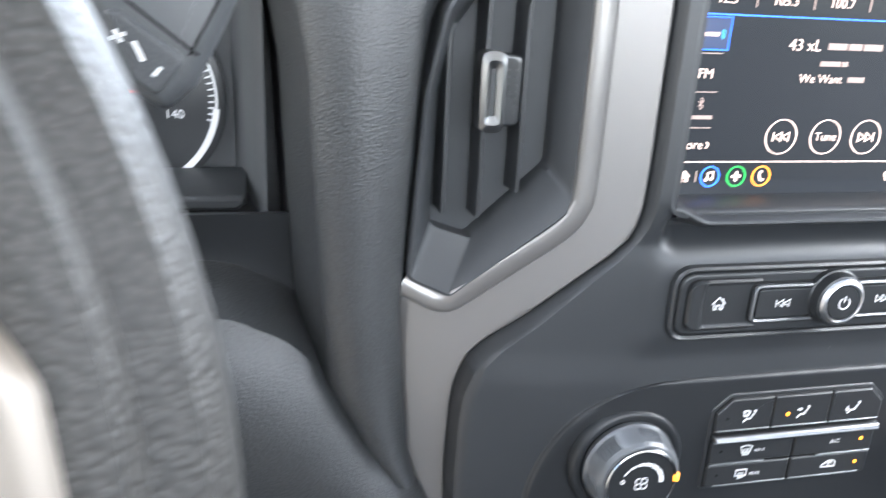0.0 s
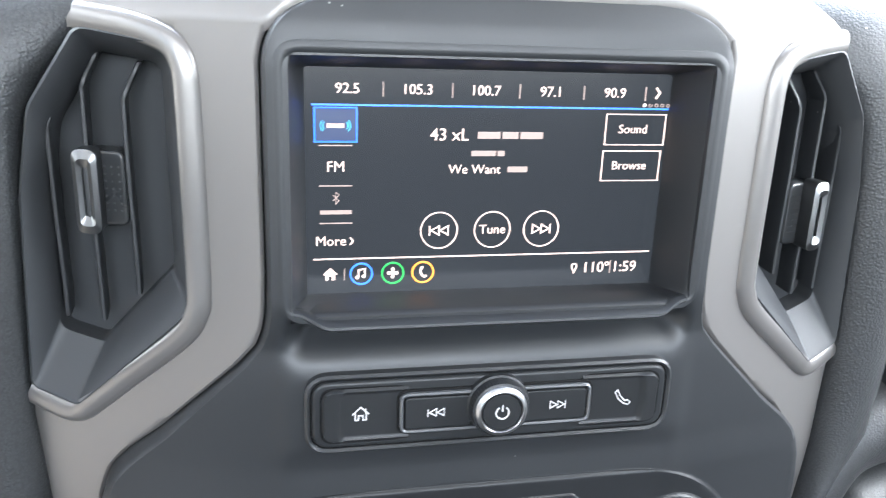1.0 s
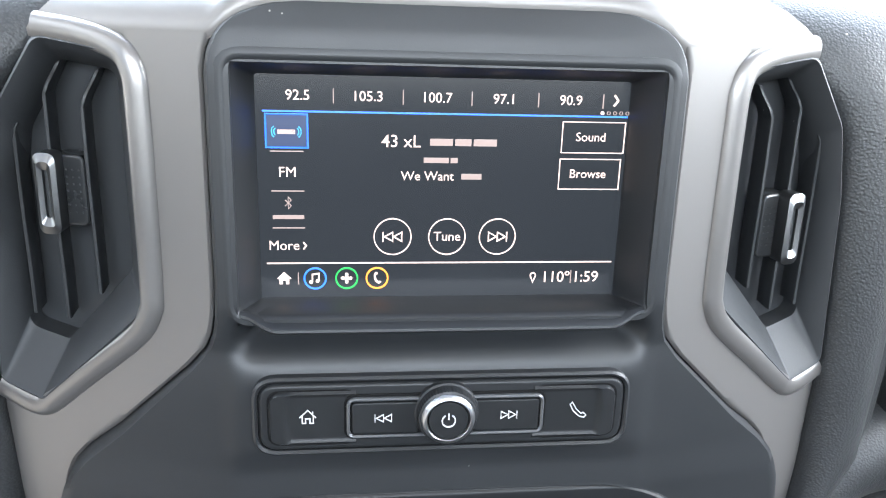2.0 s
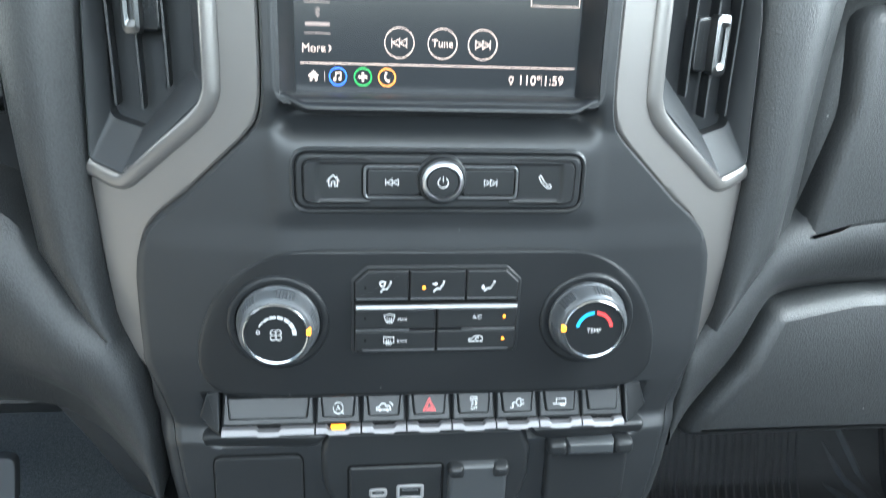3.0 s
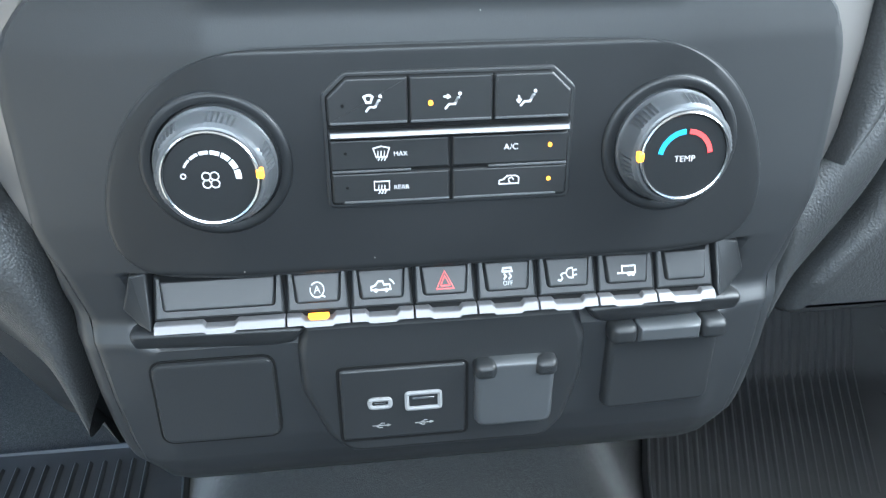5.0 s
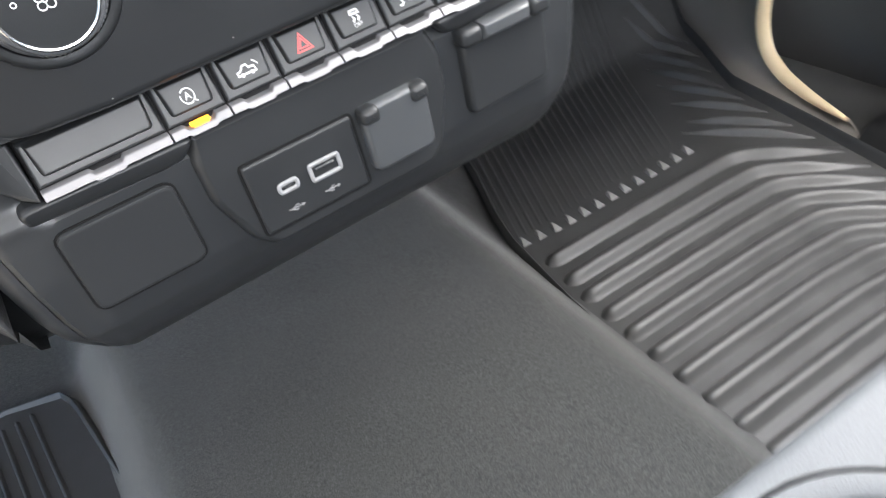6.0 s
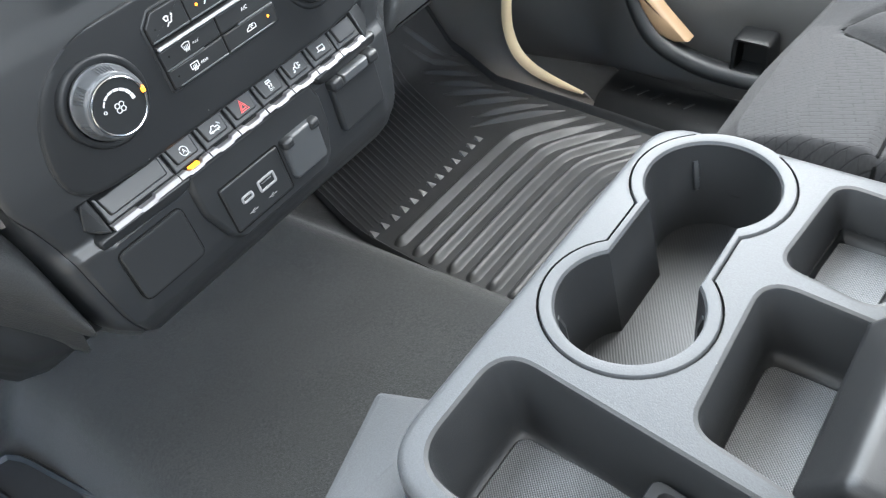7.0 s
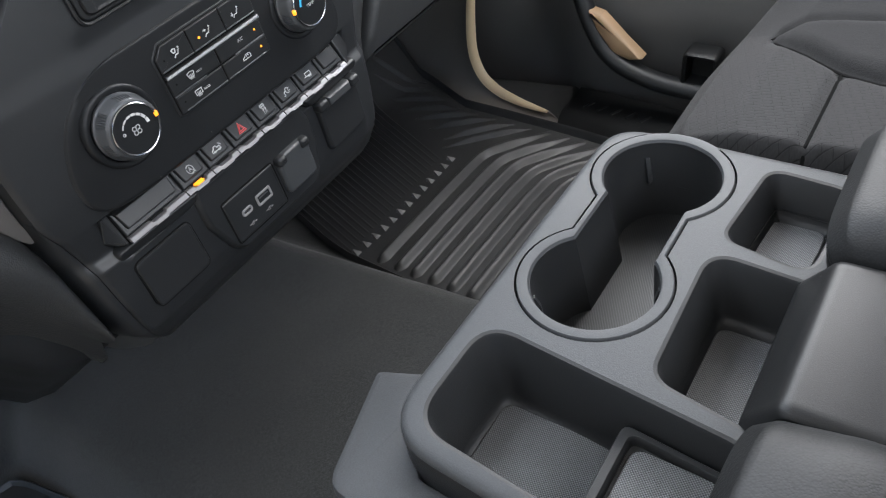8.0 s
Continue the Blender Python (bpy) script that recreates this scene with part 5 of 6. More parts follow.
flap(0.0765, 0.1325, 0.3885, 0.4345, lambda x, z: 0.0075 + 0.05 * (x - 0.09), "outlet_flap", "large hinged black flap over the outlet", 0.0052, True)


# ---------------------------------------------------------------- instrument cluster and wheel
clus = thing("instrument_cluster", (-0.40, 0.08, 0.70), "dark instrument cluster with white gauge scale", "gauges")
part("ledge", plate(rpoly([(-0.60, 0.6320), (-0.2730, 0.6320), (-0.268, 0.6355), (-0.268, 0.6400), (-0.60, 0.6400)], 0.0015), 0.090, 0.06, ((0, 0.004), (0.001, 0.001), (0.0025, 0))), M_BLACK, clus)
part("housing", sheet([0, 0.01, 0.02, 0.03, 0.04, 0.05, 0.06, 0.075, 0.1, 0.5, 1], span(0, 1, 10), lambda u, v: (-0.258 - 0.34 * u, 0.085 + 0.075 * ease(u * 20), 0.630 + 0.155 * v), 0.01), M_DARK, clus)
part("hood", sheet(span(0, 1, 16), span(0, 1, 10), lambda u, v: (-0.265 - 0.36 * u, 0.02 + 0.10 * v, 0.785 - 0.015 * v + 0.02 * math.sin(math.pi * u)), 0.008), M_LEATHER, clus)
g = (-0.334, 0.150, 0.678)
to = lambda p, h=0.0: (g[0] + p[0], g[1] - h, g[2] + p[1])
part("gauge_face", lathe([(0, 0.056), (0.002, 0.056), (0.003, 0.054)], (g[0], g[1] + 0.003, g[2]), n=64), M_GLOSS, clus)
part("gauge_rim", strokes([arc(0, 0, 0.0506, -52, -6, 20)], 0.0034, to, lift=0.0012), M_PRINT, clus, "white gauge arc", smooth=False)
part("gauge_scale", strokes([arc(0, 0, 0.0506, -6, 62, 24)], 0.0012, to, lift=0.0006), M_PRINT, clus, smooth=False)
part("gauge_foot", strokes([[(0.0312, -0.0399), (0.000, -0.0399)]], 0.0022, to, lift=0.0010), M_PRINT, clus, smooth=False)
ticks = [[(0.0465 * math.cos(radians(a)), 0.0465 * math.sin(radians(a))), (0.0495 * math.cos(radians(a)), 0.0495 * math.sin(radians(a)))] for a in range(-14, 56, 4)]
part("gauge_ticks", strokes(ticks, 0.0009, to), M_PRINT, clus, smooth=False)
part("needle", blobs([[(0.0, -0.0012), (0.0085, -0.0004), (0.0085, 0.0004), (0.0, 0.0012)]], lambda p, h=0.0: (g[0] + 0.004 + p[0], g[1] - 0.002 - h, g[2] + 0.004 + p[1])), M_RED, clus, "red gauge needle", smooth=False)
for num, x, z in (("120", 0.0275, 0.0125), ("140", 0.0285, -0.0085)):
    words(num, 0.0068, lambda p, h=0.0, x=x, z=z: (g[0] + x + p[0], g[1] - 0.001 - h, g[2] + z + p[1]), M_PRINT, clus)

wheel = thing("steering_wheel", (-0.451, -0.17, 0.665), "black leather steering wheel with silver spoke trim", "steering wheel")
WT = Matrix.Translation((-0.451, -0.180, 0.660)) @ Matrix.Rotation(radians(-16), 4, "X")
RW = 0.170


def rim_loops():
    loops = []
    prof = []
    for i in range(28):
        a = 2 * math.pi * i / 28
        r = 0.0168
        d = math.degrees(a)
        for c, w, dep in ((60, 10, 0.0046), (95, 30, -0.0006)):
            r -= dep * math.exp(-((d - c) / w) ** 2)
        prof.append((r * math.cos(a) * 1.08, r * math.sin(a)))
    for k in range(96):
        t = 2 * math.pi * k / 96
        loops.append([tuple(WT @ Vector(((RW + p) * math.cos(t), -q, (RW + p) * math.sin(t)))) for p, q in prof])
    return loops + loops[:1]


part("rim", loft(rim_loops()), M_WHEEL, wheel, "black grained leather rim with a groove")
spoke = bmesh.new()
for a0, w in ((-18, 0.040), (198, 0.040), (270, 0.05)):
    t = radians(a0)
    d, n = Vector((math.cos(t), 0, math.sin(t))), Vector((-math.sin(t), 0, math.cos(t)))
    loops = []
    for rr, ww, dep in ((0.04, w * 1.3, 0.020), (0.09, w * 1.05, 0.014), (0.135, w * 1.1, 0.011), (0.168, w * 1.5, 0.010)):
        c = [(-1, -0.4), (-0.9, -1), (0.9, -1), (1, -0.4), (1, 0.6), (-1, 0.6)]
        loops.append([tuple(WT @ (d * rr + n * ww * p + Vector((0, dep * q + 0.004, 0)))) for p, q in c])
    loft(loops, True, True, spoke)
part("spokes", spoke, M_WHEEL, wheel)
hub = lathe([(-0.035, 0.05), (0.0, 0.068), (0.016, 0.066), (0.022, 0.055), (0.024, 0.03)], (0, 0, 0), n=48)
hub.transform(WT)
part("hub", hub, M_WHEEL, wheel)
for sgn in (-1, 1):
    tr = plate(rpoly([(sgn * x, z) for x, z in ((0.080, 0.046), (0.154, 0.046), (0.166, 0.034), (0.171, 0.000), (0.169, -0.062), (0.120, -0.058), (0.085, -0.026))], [0.006, 0.014, 0.014, 0.02, 0.008, 0.01, 0.01], 6), -0.0185, 0.016, ((0, 0.006), (0.0014, 0.0024), (0.004, 0.0004), (0.007, 0)))
    tr.transform(WT)
    part("spoke_trim", tr, M_SPOKE, wheel, "satin silver spoke trim")
    ins = plate(rpoly([(sgn * x, z) for x, z in ((0.088, 0.022), (0.140, 0.022), (0.150, 0.012), (0.154, -0.014), (0.150, -0.050), (0.118, -0.046), (0.094, -0.022))], 0.008, 5), -0.0205, 0.006)
    ins.transform(WT)
    part("spoke_buttons", ins, M_DARK, wheel)

col = lathe([(-0.26, 0.045), (-0.12, 0.050), (-0.06, 0.052), (-0.03, 0.045)], (0, 0, 0), n=32)
col.transform(WT)
part("column_shroud", col, M_BLACK, wheel)

lever = thing("gear_lever", (-0.29, -0.05, 0.73), "dark column gear lever with plus and minus buttons", "gear lever")
YL = -0.050
body_l = rpoly([(-0.3060, 0.7360), (-0.2965, 0.7125), (-0.2865, 0.7050), (-0.2775, 0.7130), (-0.2620, 0.7430), (-0.2540, 0.7800), (-0.3060, 0.7800)], [0.004, 0.006, 0.005, 0.006, 0.02, 0.004, 0.004], 5)
grip = part("grip", plate(body_l, YL, 0.018, ((0, 0.006), (0.0012, 0.0024), (0.003, 0.0004), (0.005, 0))), M_KNURLCAP, lever)
pad = part("shift_button", plate(rpoly([(-0.3005, 0.7345), (-0.2945, 0.7155), (-0.2880, 0.7105), (-0.2790, 0.7215), (-0.2960, 0.7345)], [0.003, 0.004, 0.003, 0.003, 0.002], 4), YL - 0.0016, 0.004), M_CONSOLE, grip)
mk = lambda p, h=0.0: (p[0], YL - 0.0018 - h, p[1])
part("plus_minus_mark", strokes([[(-0.2990, 0.7268), (-0.2950, 0.7282)], [(-0.2978, 0.7292), (-0.2962, 0.7258)], [(-0.2930, 0.7262), (-0.2908, 0.7208)], [(-0.2884, 0.7168), (-0.2862, 0.7192)]], 0.0011, mk), M_PRINT, pad, smooth=False)
part("gate_line", strokes([[(-0.2945, 0.7372), (-0.2760, 0.7225)], [(-0.2785, 0.7225), (-0.2655, 0.7450)]], 0.0007, lambda p, h=0.0: (p[0], YL - 0.0002 - h, p[1])), M_ENGRAVE, grip, smooth=False)
part("stalk", sweep([(-0.278, -0.042, 0.775), (-0.288, -0.038, 0.80), (-0.32, -0.02, 0.80), (-0.40, 0.02, 0.74)], round_profile(0.018, 0.018)), M_BLACK, lever)

pedal = thing("brake_pedal", (-0.47, 0.36, 0.14), "grey rubber brake pedal pad in the driver footwell", "pedal")
part("pedal_pad", plate(rrect(-0.480, 0.150, 0.075, 0.058, 0.012), lambda x, z: 0.40 + 0.3 * (z - 0.15), 0.014), M_DARK, pedal)
part("pedal_arm", sweep([(-0.480, 0.415, 0.15), (-0.475, 0.44, 0.30), (-0.47, 0.46, 0.45)], round_profile(0.016, 0.008)), M_DARK, pedal)


# ---------------------------------------------------------------- rubber floor mats
def mat_z(x, y):
    return 0.012 + max(0, y - 0.52) * 0.75


def mat_rib(path, w, h, bm):
    prof = [(w * a, h * b - (0.001 if b == 0 else 0)) for a, b in ((-0.5, 0), (-0.4, 0.09), (-0.3, 0.33), (-0.2, 0.67), (-0.1, 0.92), (0, 1), (0.1, 0.92), (0.2, 0.67), (0.3, 0.33), (0.4, 0.09), (0.5, 0))]
    pts = [Vector((x, y, mat_z(x, y))) for x, y in path]
    loops, k = [], len(pts)
    for i, p in enumerate(pts):
        d = (pts[min(i + 1, k - 1)] - pts[max(i - 1, 0)]).normalized()
        side = d.cross(Vector((0, 0, 1))).normalized()
        f = min(1.0, 0.06 + i / 4.0, 0.06 + (k - 1 - i) / 4.0) if k > 8 else 1.0
        loops.append([tuple(p + side * (q * (0.5 + 0.5 * f)) + Vector((0, 0, h2 * f))) for q, h2 in prof])
    return loft(loops, True, True, bm)


L_EDGE = table([(-0.30, 0.205), (0.006, 0.225), (0.18, 0.239), (0.30, 0.255), (0.36, 0.272), (0.455, 0.307), (0.62, 0.355), (0.70, 0.37)])
R_EDGE = table([(-0.30, 0.575), (-0.003, 0.622), (0.086, 0.640), (0.205, 0.660), (0.347, 0.682), (0.45, 0.738), (0.598, 0.808), (0.70, 0.85)])
fm = thing("passenger_floor_mat", (0.45, 0.2, 0.012), "deep ribbed black rubber mat in the passenger footwell", "floor mat")


def mat_fn(u, y):
    a, b = L_EDGE(y), R_EDGE(y)
    t = min(1, max(0, u))
    return (a + (b - a) * t, y, mat_z(0, y))


part("mat_sheet", sheet(span(0, 1, 24), span(-0.30, 0.69, 50), mat_fn, 0.004, away=DOWN), M_RUBBER, fm)
for name, edge in (("left", L_EDGE), ("right", R_EDGE)):
    rim = [(edge(y), y) for y in span(-0.30, 0.69, 40)]
    part("mat_rim", mat_rib(rim, 0.010, 0.010 if name == "left" else 0.016, bmesh.new()), M_RUBBER, fm, "raised rolled edge of the mat")
for k in range(12):
    y = 0.2390 - 0.0357 * k - (0.003 if k == 1 else 0)
    bend = 0.549 - 0.0070 * k
    ye = y - 0.097
    pts = [(L_EDGE(y) + 0.012, y), (L_EDGE(y) + 0.03, y), (0.33, y - 0.001), (0.43, y - 0.004), (bend - 0.035, y - 0.008), (bend, y - 0.014), (bend + 0.028, y - 0.034), (R_EDGE(ye) - 0.010, ye)]
    part("mat_rib", mat_rib([tuple(p) for p in smooth_line(pts, 5)], 0.0265, 0.0100, bmesh.new()), M_RUBBER, fm)
for k in range(8):
    x, y = (0.549, 0.314) if k == 0 else (0.553 + 0.0195 * k + 0.0007 * k * k, 0.279 + 0.0490 * k)
    ye = y - (0.132 if k == 0 else 0.103 + 0.005 * k)
    xe = R_EDGE(ye) - 0.014
    pts = [(x + (xe - x) * a, y + (ye - y) * b) for a, b in ((0, 0), (0.36, 0.33), (0.70, 0.67), (1, 1))]
    part("mat_rib", mat_rib([tuple(p) for p in smooth_line(pts, 4)], 0.0130, 0.0090, bmesh.new()), M_RUBBER, fm)
for k in range(23):
    x = 0.268 + 0.0116 * k
    lean = 0.35 + 0.14 * k / 23
    pts = [(x + (y - 0.31) * lean, y) for y in span(0.302, 0.66, 8)]
    part("fine_rib", mat_rib(pts, 0.0100, 0.0048, bmesh.new()), M_RUBBER, fm)
for k in range(13):
    x = 0.265 + 0.0215 * k
    d = 0.007 - 0.012 * math.exp(-k / 3.0)
    tooth = loft([[(x - 0.0058, 0.2785 - d, 0.012), (x + 0.0058, 0.2785 - d, 0.012), (x + 0.0024, 0.2930 - d, 0.012), (x - 0.0024, 0.2930 - d, 0.012)], [(x - 0.0013, 0.2890 - d, 0.0175), (x + 0.0013, 0.2890 - d, 0.0175), (x + 0.0011, 0.2917 - d, 0.0175), (x - 0.0011, 0.2917 - d, 0.0175)]], True, True)
    part("mat_tooth", tooth, M_TOOTH, fm)

dm = thing("driver_floor_mat", (-0.5, 0.3, 0.012), "black ribbed rubber mat in the driver footwell", "floor mat")
DL = table([(-0.4, 0.215), (0.27, 0.232), (0.33, 0.241), (0.44, 0.257), (0.463, 0.264), (0.48, 0.276), (0.4901, 0.296)])
part("mat_sheet", sheet(span(0, 1, 20), span(-0.40, 0.49, 44), lambda u, y: (-(DL(y) + (0.72 - DL(y)) * u), y, 0.012), 0.004, away=DOWN), M_RUBBER, dm)
part("mat_rim", mat_rib([(-DL(y), y) for y in span(-0.40, 0.47, 40)] + [(-0.33, 0.492), (-0.45, 0.494), (-0.70, 0.494)], 0.009, 0.009, bmesh.new()), M_RUBBER, dm)
for k in range(24):
    x = -0.305 - 0.0165 * k
    part("mat_rib", mat_rib([(x + 0.06 * t, 0.465 - 0.62 * t) for t in span(0, 1, 6)], 0.007, 0.004, bmesh.new()), M_RUBBER, dm)


# ---------------------------------------------------------------- sill and door details
sill = thing("door_sill", (0.72, 0.25, 0.03), "black plastic kick panel with a painted flange, pale as if sunlit", "sill")
fl = smooth_line([(0.733, 0.290, 0.34), (0.733, 0.306, 0.245), (0.731, 0.325, 0.170), (0.728, 0.335, 0.105), (0.722, 0.322, 0.060), (0.714, 0.290, 0.036), (0.705, 0.250, 0.026), (0.696, 0.210, 0.022), (0.688, 0.172, 0.020)], 6)


def kick_fn(t, v):
    # ruled from the mat's edge to the painted flange, dished a little
    i = t * (len(fl) - 1)
    k = min(int(i), len(fl) - 2)
    top = fl[k].lerp(fl[k + 1], i - k)
    ym = 0.62 + (0.135 - 0.62) * t ** 0.8
    low = Vector((R_EDGE(ym) + 0.006, ym, 0.014 + max(0, ym - 0.52) * 0.75))
    q = low.lerp(top, v)
    sag = math.sin(math.pi * v)
    return (q.x + 0.012 * sag, q.y, q.z - 0.010 * sag)


part("kick_panel", sheet(span(0, 1, 40), span(0, 1, 14), kick_fn, 0.004, away=(1, 0, -0.3)), M_KICK, sill, "smooth kick panel beside the mat, lightened as if sunlit")
part("sill_plate", sheet(span(-0.60, 0.14, 26), span(0, 1, 8), lambda y, t: (R_EDGE(y) + 0.010 + 0.10 * t, y, 0.014 + 0.016 * ease(t * 5)), 0.006, away=DOWN), M_LID, sill, "smooth dark sill plate")
for k in range(5):
    y = 0.105 - 0.028 * k
    part("sill_rib", sweep([(R_EDGE(y) + 0.055, y, 0.0305), (R_EDGE(y) + 0.073, y - 0.011, 0.0305)], round_profile(0.006, 0.0022, 8), (0, 0, 1)), M_BLACK, sill)
loops = []
for i, p in enumerate(fl):
    t = i / (len(fl) - 1)
    w = 0.0030 + 0.0085 * math.sin(math.pi * min(1, 0.10 + 0.90 * t)) ** 0.9
    d = (fl[min(i + 1, len(fl) - 1)] - fl[max(i - 1, 0)]).normalized()
    side = d.cross(Vector((-1, 0, 0.35))).normalized()
    out = side.cross(d)
    loops.append([tuple(p + side * (w * a) + out * (b + 0.003)) for a, b in ((-1, 0), (-0.6, 0.0018), (0, 0.0026), (0.6, 0.0018), (1, 0), (0, -0.006))])
part("painted_flange", loft(loops, True, True), M_BEIGE, sill, "beige painted door opening flange, brightened as if sunlit")

arm = thing("door_armrest", (0.70, -0.05, 0.12), "black moulded door pull with a pale insert", "door pull")
ln = smooth_line([(0.712, 0.090, 0.235), (0.705, 0.072, 0.180), (0.700, 0.045, 0.135), (0.697, 0.0, 0.108), (0.695, -0.06, 0.092), (0.695, -0.16, 0.085), (0.70, -0.40, 0.09)], 6)
part("pull_rail", sweep(ln, round_profile(0.030, 0.034, 12), (-1, 0, 0)), M_BLACK, arm)
ins = rpoly([(0.074, 0.214), (0.050, 0.206), (0.022, 0.172), (-0.012, 0.134), (0.012, 0.130), (0.040, 0.142), (0.062, 0.180)], [0.003, 0.006, 0.02, 0.002, 0.004, 0.02, 0.01], 5)
part("pale_insert", loft([[(0.712, y, z) for y, z in ins], [(0.6975, y, z) for y, z in ins], [(0.6935, y, z) for y, z in inset(ins, 0.003)], [(0.6925, y, z) for y, z in inset(ins, 0.006)]], True, True), M_TAN, arm, "tan painted insert of the door pull")
cup_o = rpoly([(-0.070, 0.098), (-0.130, 0.092), (-0.130, 0.150), (-0.078, 0.156)], 0.010, 5)
part("pull_cup", loft([[(0.722, y, z) for y, z in cup_o], [(0.692, y, z) for y, z in cup_o], [(0.688, y, z) for y, z in inset(cup_o, 0.003)], [(0.690, y, z) for y, z in inset(cup_o, 0.007)], [(0.712, y, z) for y, z in inset(cup_o, 0.010)]], True, True), M_LID, arm, "moulded black pull cup")


# ---------------------------------------------------------------- passenger seat
seat = thing("car_seat", (0.44, -0.5, 0.1), "dark fabric passenger seat cushion with stitched seams", "seat")


prof_y = table([(0, 0.0), (0.12, 0.012), (0.22, 0.0), (0.32, -0.025), (0.45, -0.07), (0.65, -0.18), (1, -0.52)])
prof_z = table([(0, 0.12), (0.12, 0.25), (0.22, 0.325), (0.32, 0.356), (0.45, 0.368), (0.65, 0.366), (1, 0.345)])


def seat_fn(u, v):
    # u across from the console to the door, v from the front lip backwards
    x = 0.185 + 0.50 * u
    lip = -0.235 - 0.085 * max(0, (u - 0.28) / 0.72) ** 1.6 - 0.03 * max(0, (0.12 - u) / 0.12) ** 2
    side = 0.024 * math.exp(-((u - 0.70) / 0.16) ** 2) - 0.10 * ease((u - 0.86) / 0.14) - 0.10 * ease((0.06 - u) / 0.06)
    y, z = lip + prof_y(v), prof_z(v) + side * min(1, v * 3)
    xs = seam_x(y)
    if v > 0.25:
        z -= 0.006 * math.exp(-((x - xs) / 0.006) ** 2) * ease((-0.285 - y) / 0.02)
        z -= 0.005 * math.exp(-((x - arc_x(y)) / 0.006) ** 2) * ease((-0.290 - y) / 0.01)
        z -= 0.006 * math.exp(-((y + 0.363) / 0.006) ** 2) * ease((xs - x) / 0.006)
        z += 0.006 * ease((x - xs) / 0.02) * ease((arc_x(y) - x) / 0.03 + 0.3) * ease((-0.295 - y) / 0.04)
    return (x, y, z)


def seam_x(y):
    return float(np.interp(-y, [0.294, 0.329, 0.363, 0.396, 0.50, 0.8], [0.368, 0.348, 0.323, 0.312, 0.30, 0.29]))


def arc_x(y):
    return float(np.interp(-y, [0.290, 0.296, 0.317, 0.345, 0.377, 0.8], [0.366, 0.384, 0.403, 0.407, 0.409, 0.43]))


def in_bolster(x, y):
    return y < -0.292 and x > seam_x(y)


SEAT_US, SEAT_VS = span(0, 1, 230), span(0, 1, 220)
SEAT_PTS = [[seat_fn(u, v) for u in SEAT_US] for v in SEAT_VS]


def cushion_bm(want):
    """The cushion's skin where want(x, y) holds; the seams divide it into panels."""
    us, vs, pts = SEAT_US, SEAT_VS, SEAT_PTS
    bm = bmesh.new()
    grid = [[None] * len(us) for _ in vs]
    for j in range(len(vs) - 1):
        for i in range(len(us) - 1):
            cx = sum(pts[j + b][i + a][0] for a in (0, 1) for b in (0, 1)) / 4
            cy = sum(pts[j + b][i + a][1] for a in (0, 1) for b in (0, 1)) / 4
            if not want(cx, cy, (vs[j] + vs[j + 1]) / 2):
                continue
            quad = []
            for b, a in ((j, i), (j, i + 1), (j + 1, i + 1), (j + 1, i)):
                if grid[b][a] is None:
                    grid[b][a] = bm.verts.new(pts[b][a])
                quad.append(grid[b][a])
            bm.faces.new(quad)
    return bm


side_panel = lambda x, y, v: v > 0.25 and (in_bolster(x, y) or (x > 0.375 + 0.25 * max(0, y + 0.30)))
part("cushion", cushion_bm(lambda x, y, v: not side_panel(x, y, v)), M_FABRIC, seat, "dark quilted woven cushion cover")
part("side_bolster", cushion_bm(side_panel), M_FABRIC2, seat, "plain grey fabric side bolster")


def seat_at(x, y):
    """The cushion's height over a point of the plan."""
    u = (x - 0.185) / 0.50
    lo, hi = 0.25, 1.0
    for _ in range(30):
        m = (lo + hi) / 2
        if seat_fn(u, m)[1] > y:
            lo = m
        else:
            hi = m
    return seat_fn(u, lo)[2]


for line in ([(0.322 - 0.135 * t, -0.363) for t in span(0, 1, 24)], [(seam_x(y), y) for y in span(-0.296, -0.62, 40)], [(arc_x(y), y) for y in span(-0.292, -0.62, 50)]):
    part("seam", sweep([(x, y, seat_at(x, y) + 0.0002) for x, y in line], round_profile(0.0032, 0.0016, 8), (0, 0, 1)), M_THREAD, seat, "dark stitched seam")
part("seat_base", box_bm(0.24, 0.64, -0.72, -0.30, 0.02, 0.24), M_DARK, seat)


# ---------------------------------------------------------------- centre console
con = thing("centre_console", (0, -0.45, 0.1), "grey plastic centre console tray with two cup holders", "console")
ZC = 0.397
outer = rpoly([(-0.186, -0.66), (0.166, -0.66), (0.161, -0.2320), (-0.158, -0.2290)], [0.01, 0.01, 0.034, 0.040], 8)


def cup_outline(r, neck):
    """Two joined circles with a straight neck, in plan."""
    cxl, cxr, cy = -0.001, 0.1130, -0.2905
    pts = []
    a = math.degrees(math.asin(min(0.99, neck / r)))
    pts += arc(cxr, cy, r, 180 - a - 8, -180 + a + 8, 40)
    pts += arc(cxl, cy, r, -a - 8, -360 + a + 8, 40)
    return pts


ring_out, ring_in = cup_outline(0.0515, 0.0285), cup_outline(0.0415, 0.0235)
bins = [
    (rpoly([(-0.1580, -0.415), (-0.0785, -0.415), (-0.0640, -0.2480), (-0.1435, -0.2470)], [0.016, 0.016, 0.020, 0.026], 8), 0.336, 0.0045),
    (rpoly([(0.0600, -0.4050), (0.1425, -0.4110), (0.1460, -0.3580), (0.0685, -0.3510)], 0.012, 8), 0.362, 0.006),
    (rpoly([(-0.0740, -0.470), (0.0440, -0.470), (0.0510, -0.3490), (-0.0550, -0.3525)], 0.016, 8), 0.345, 0.004),
]
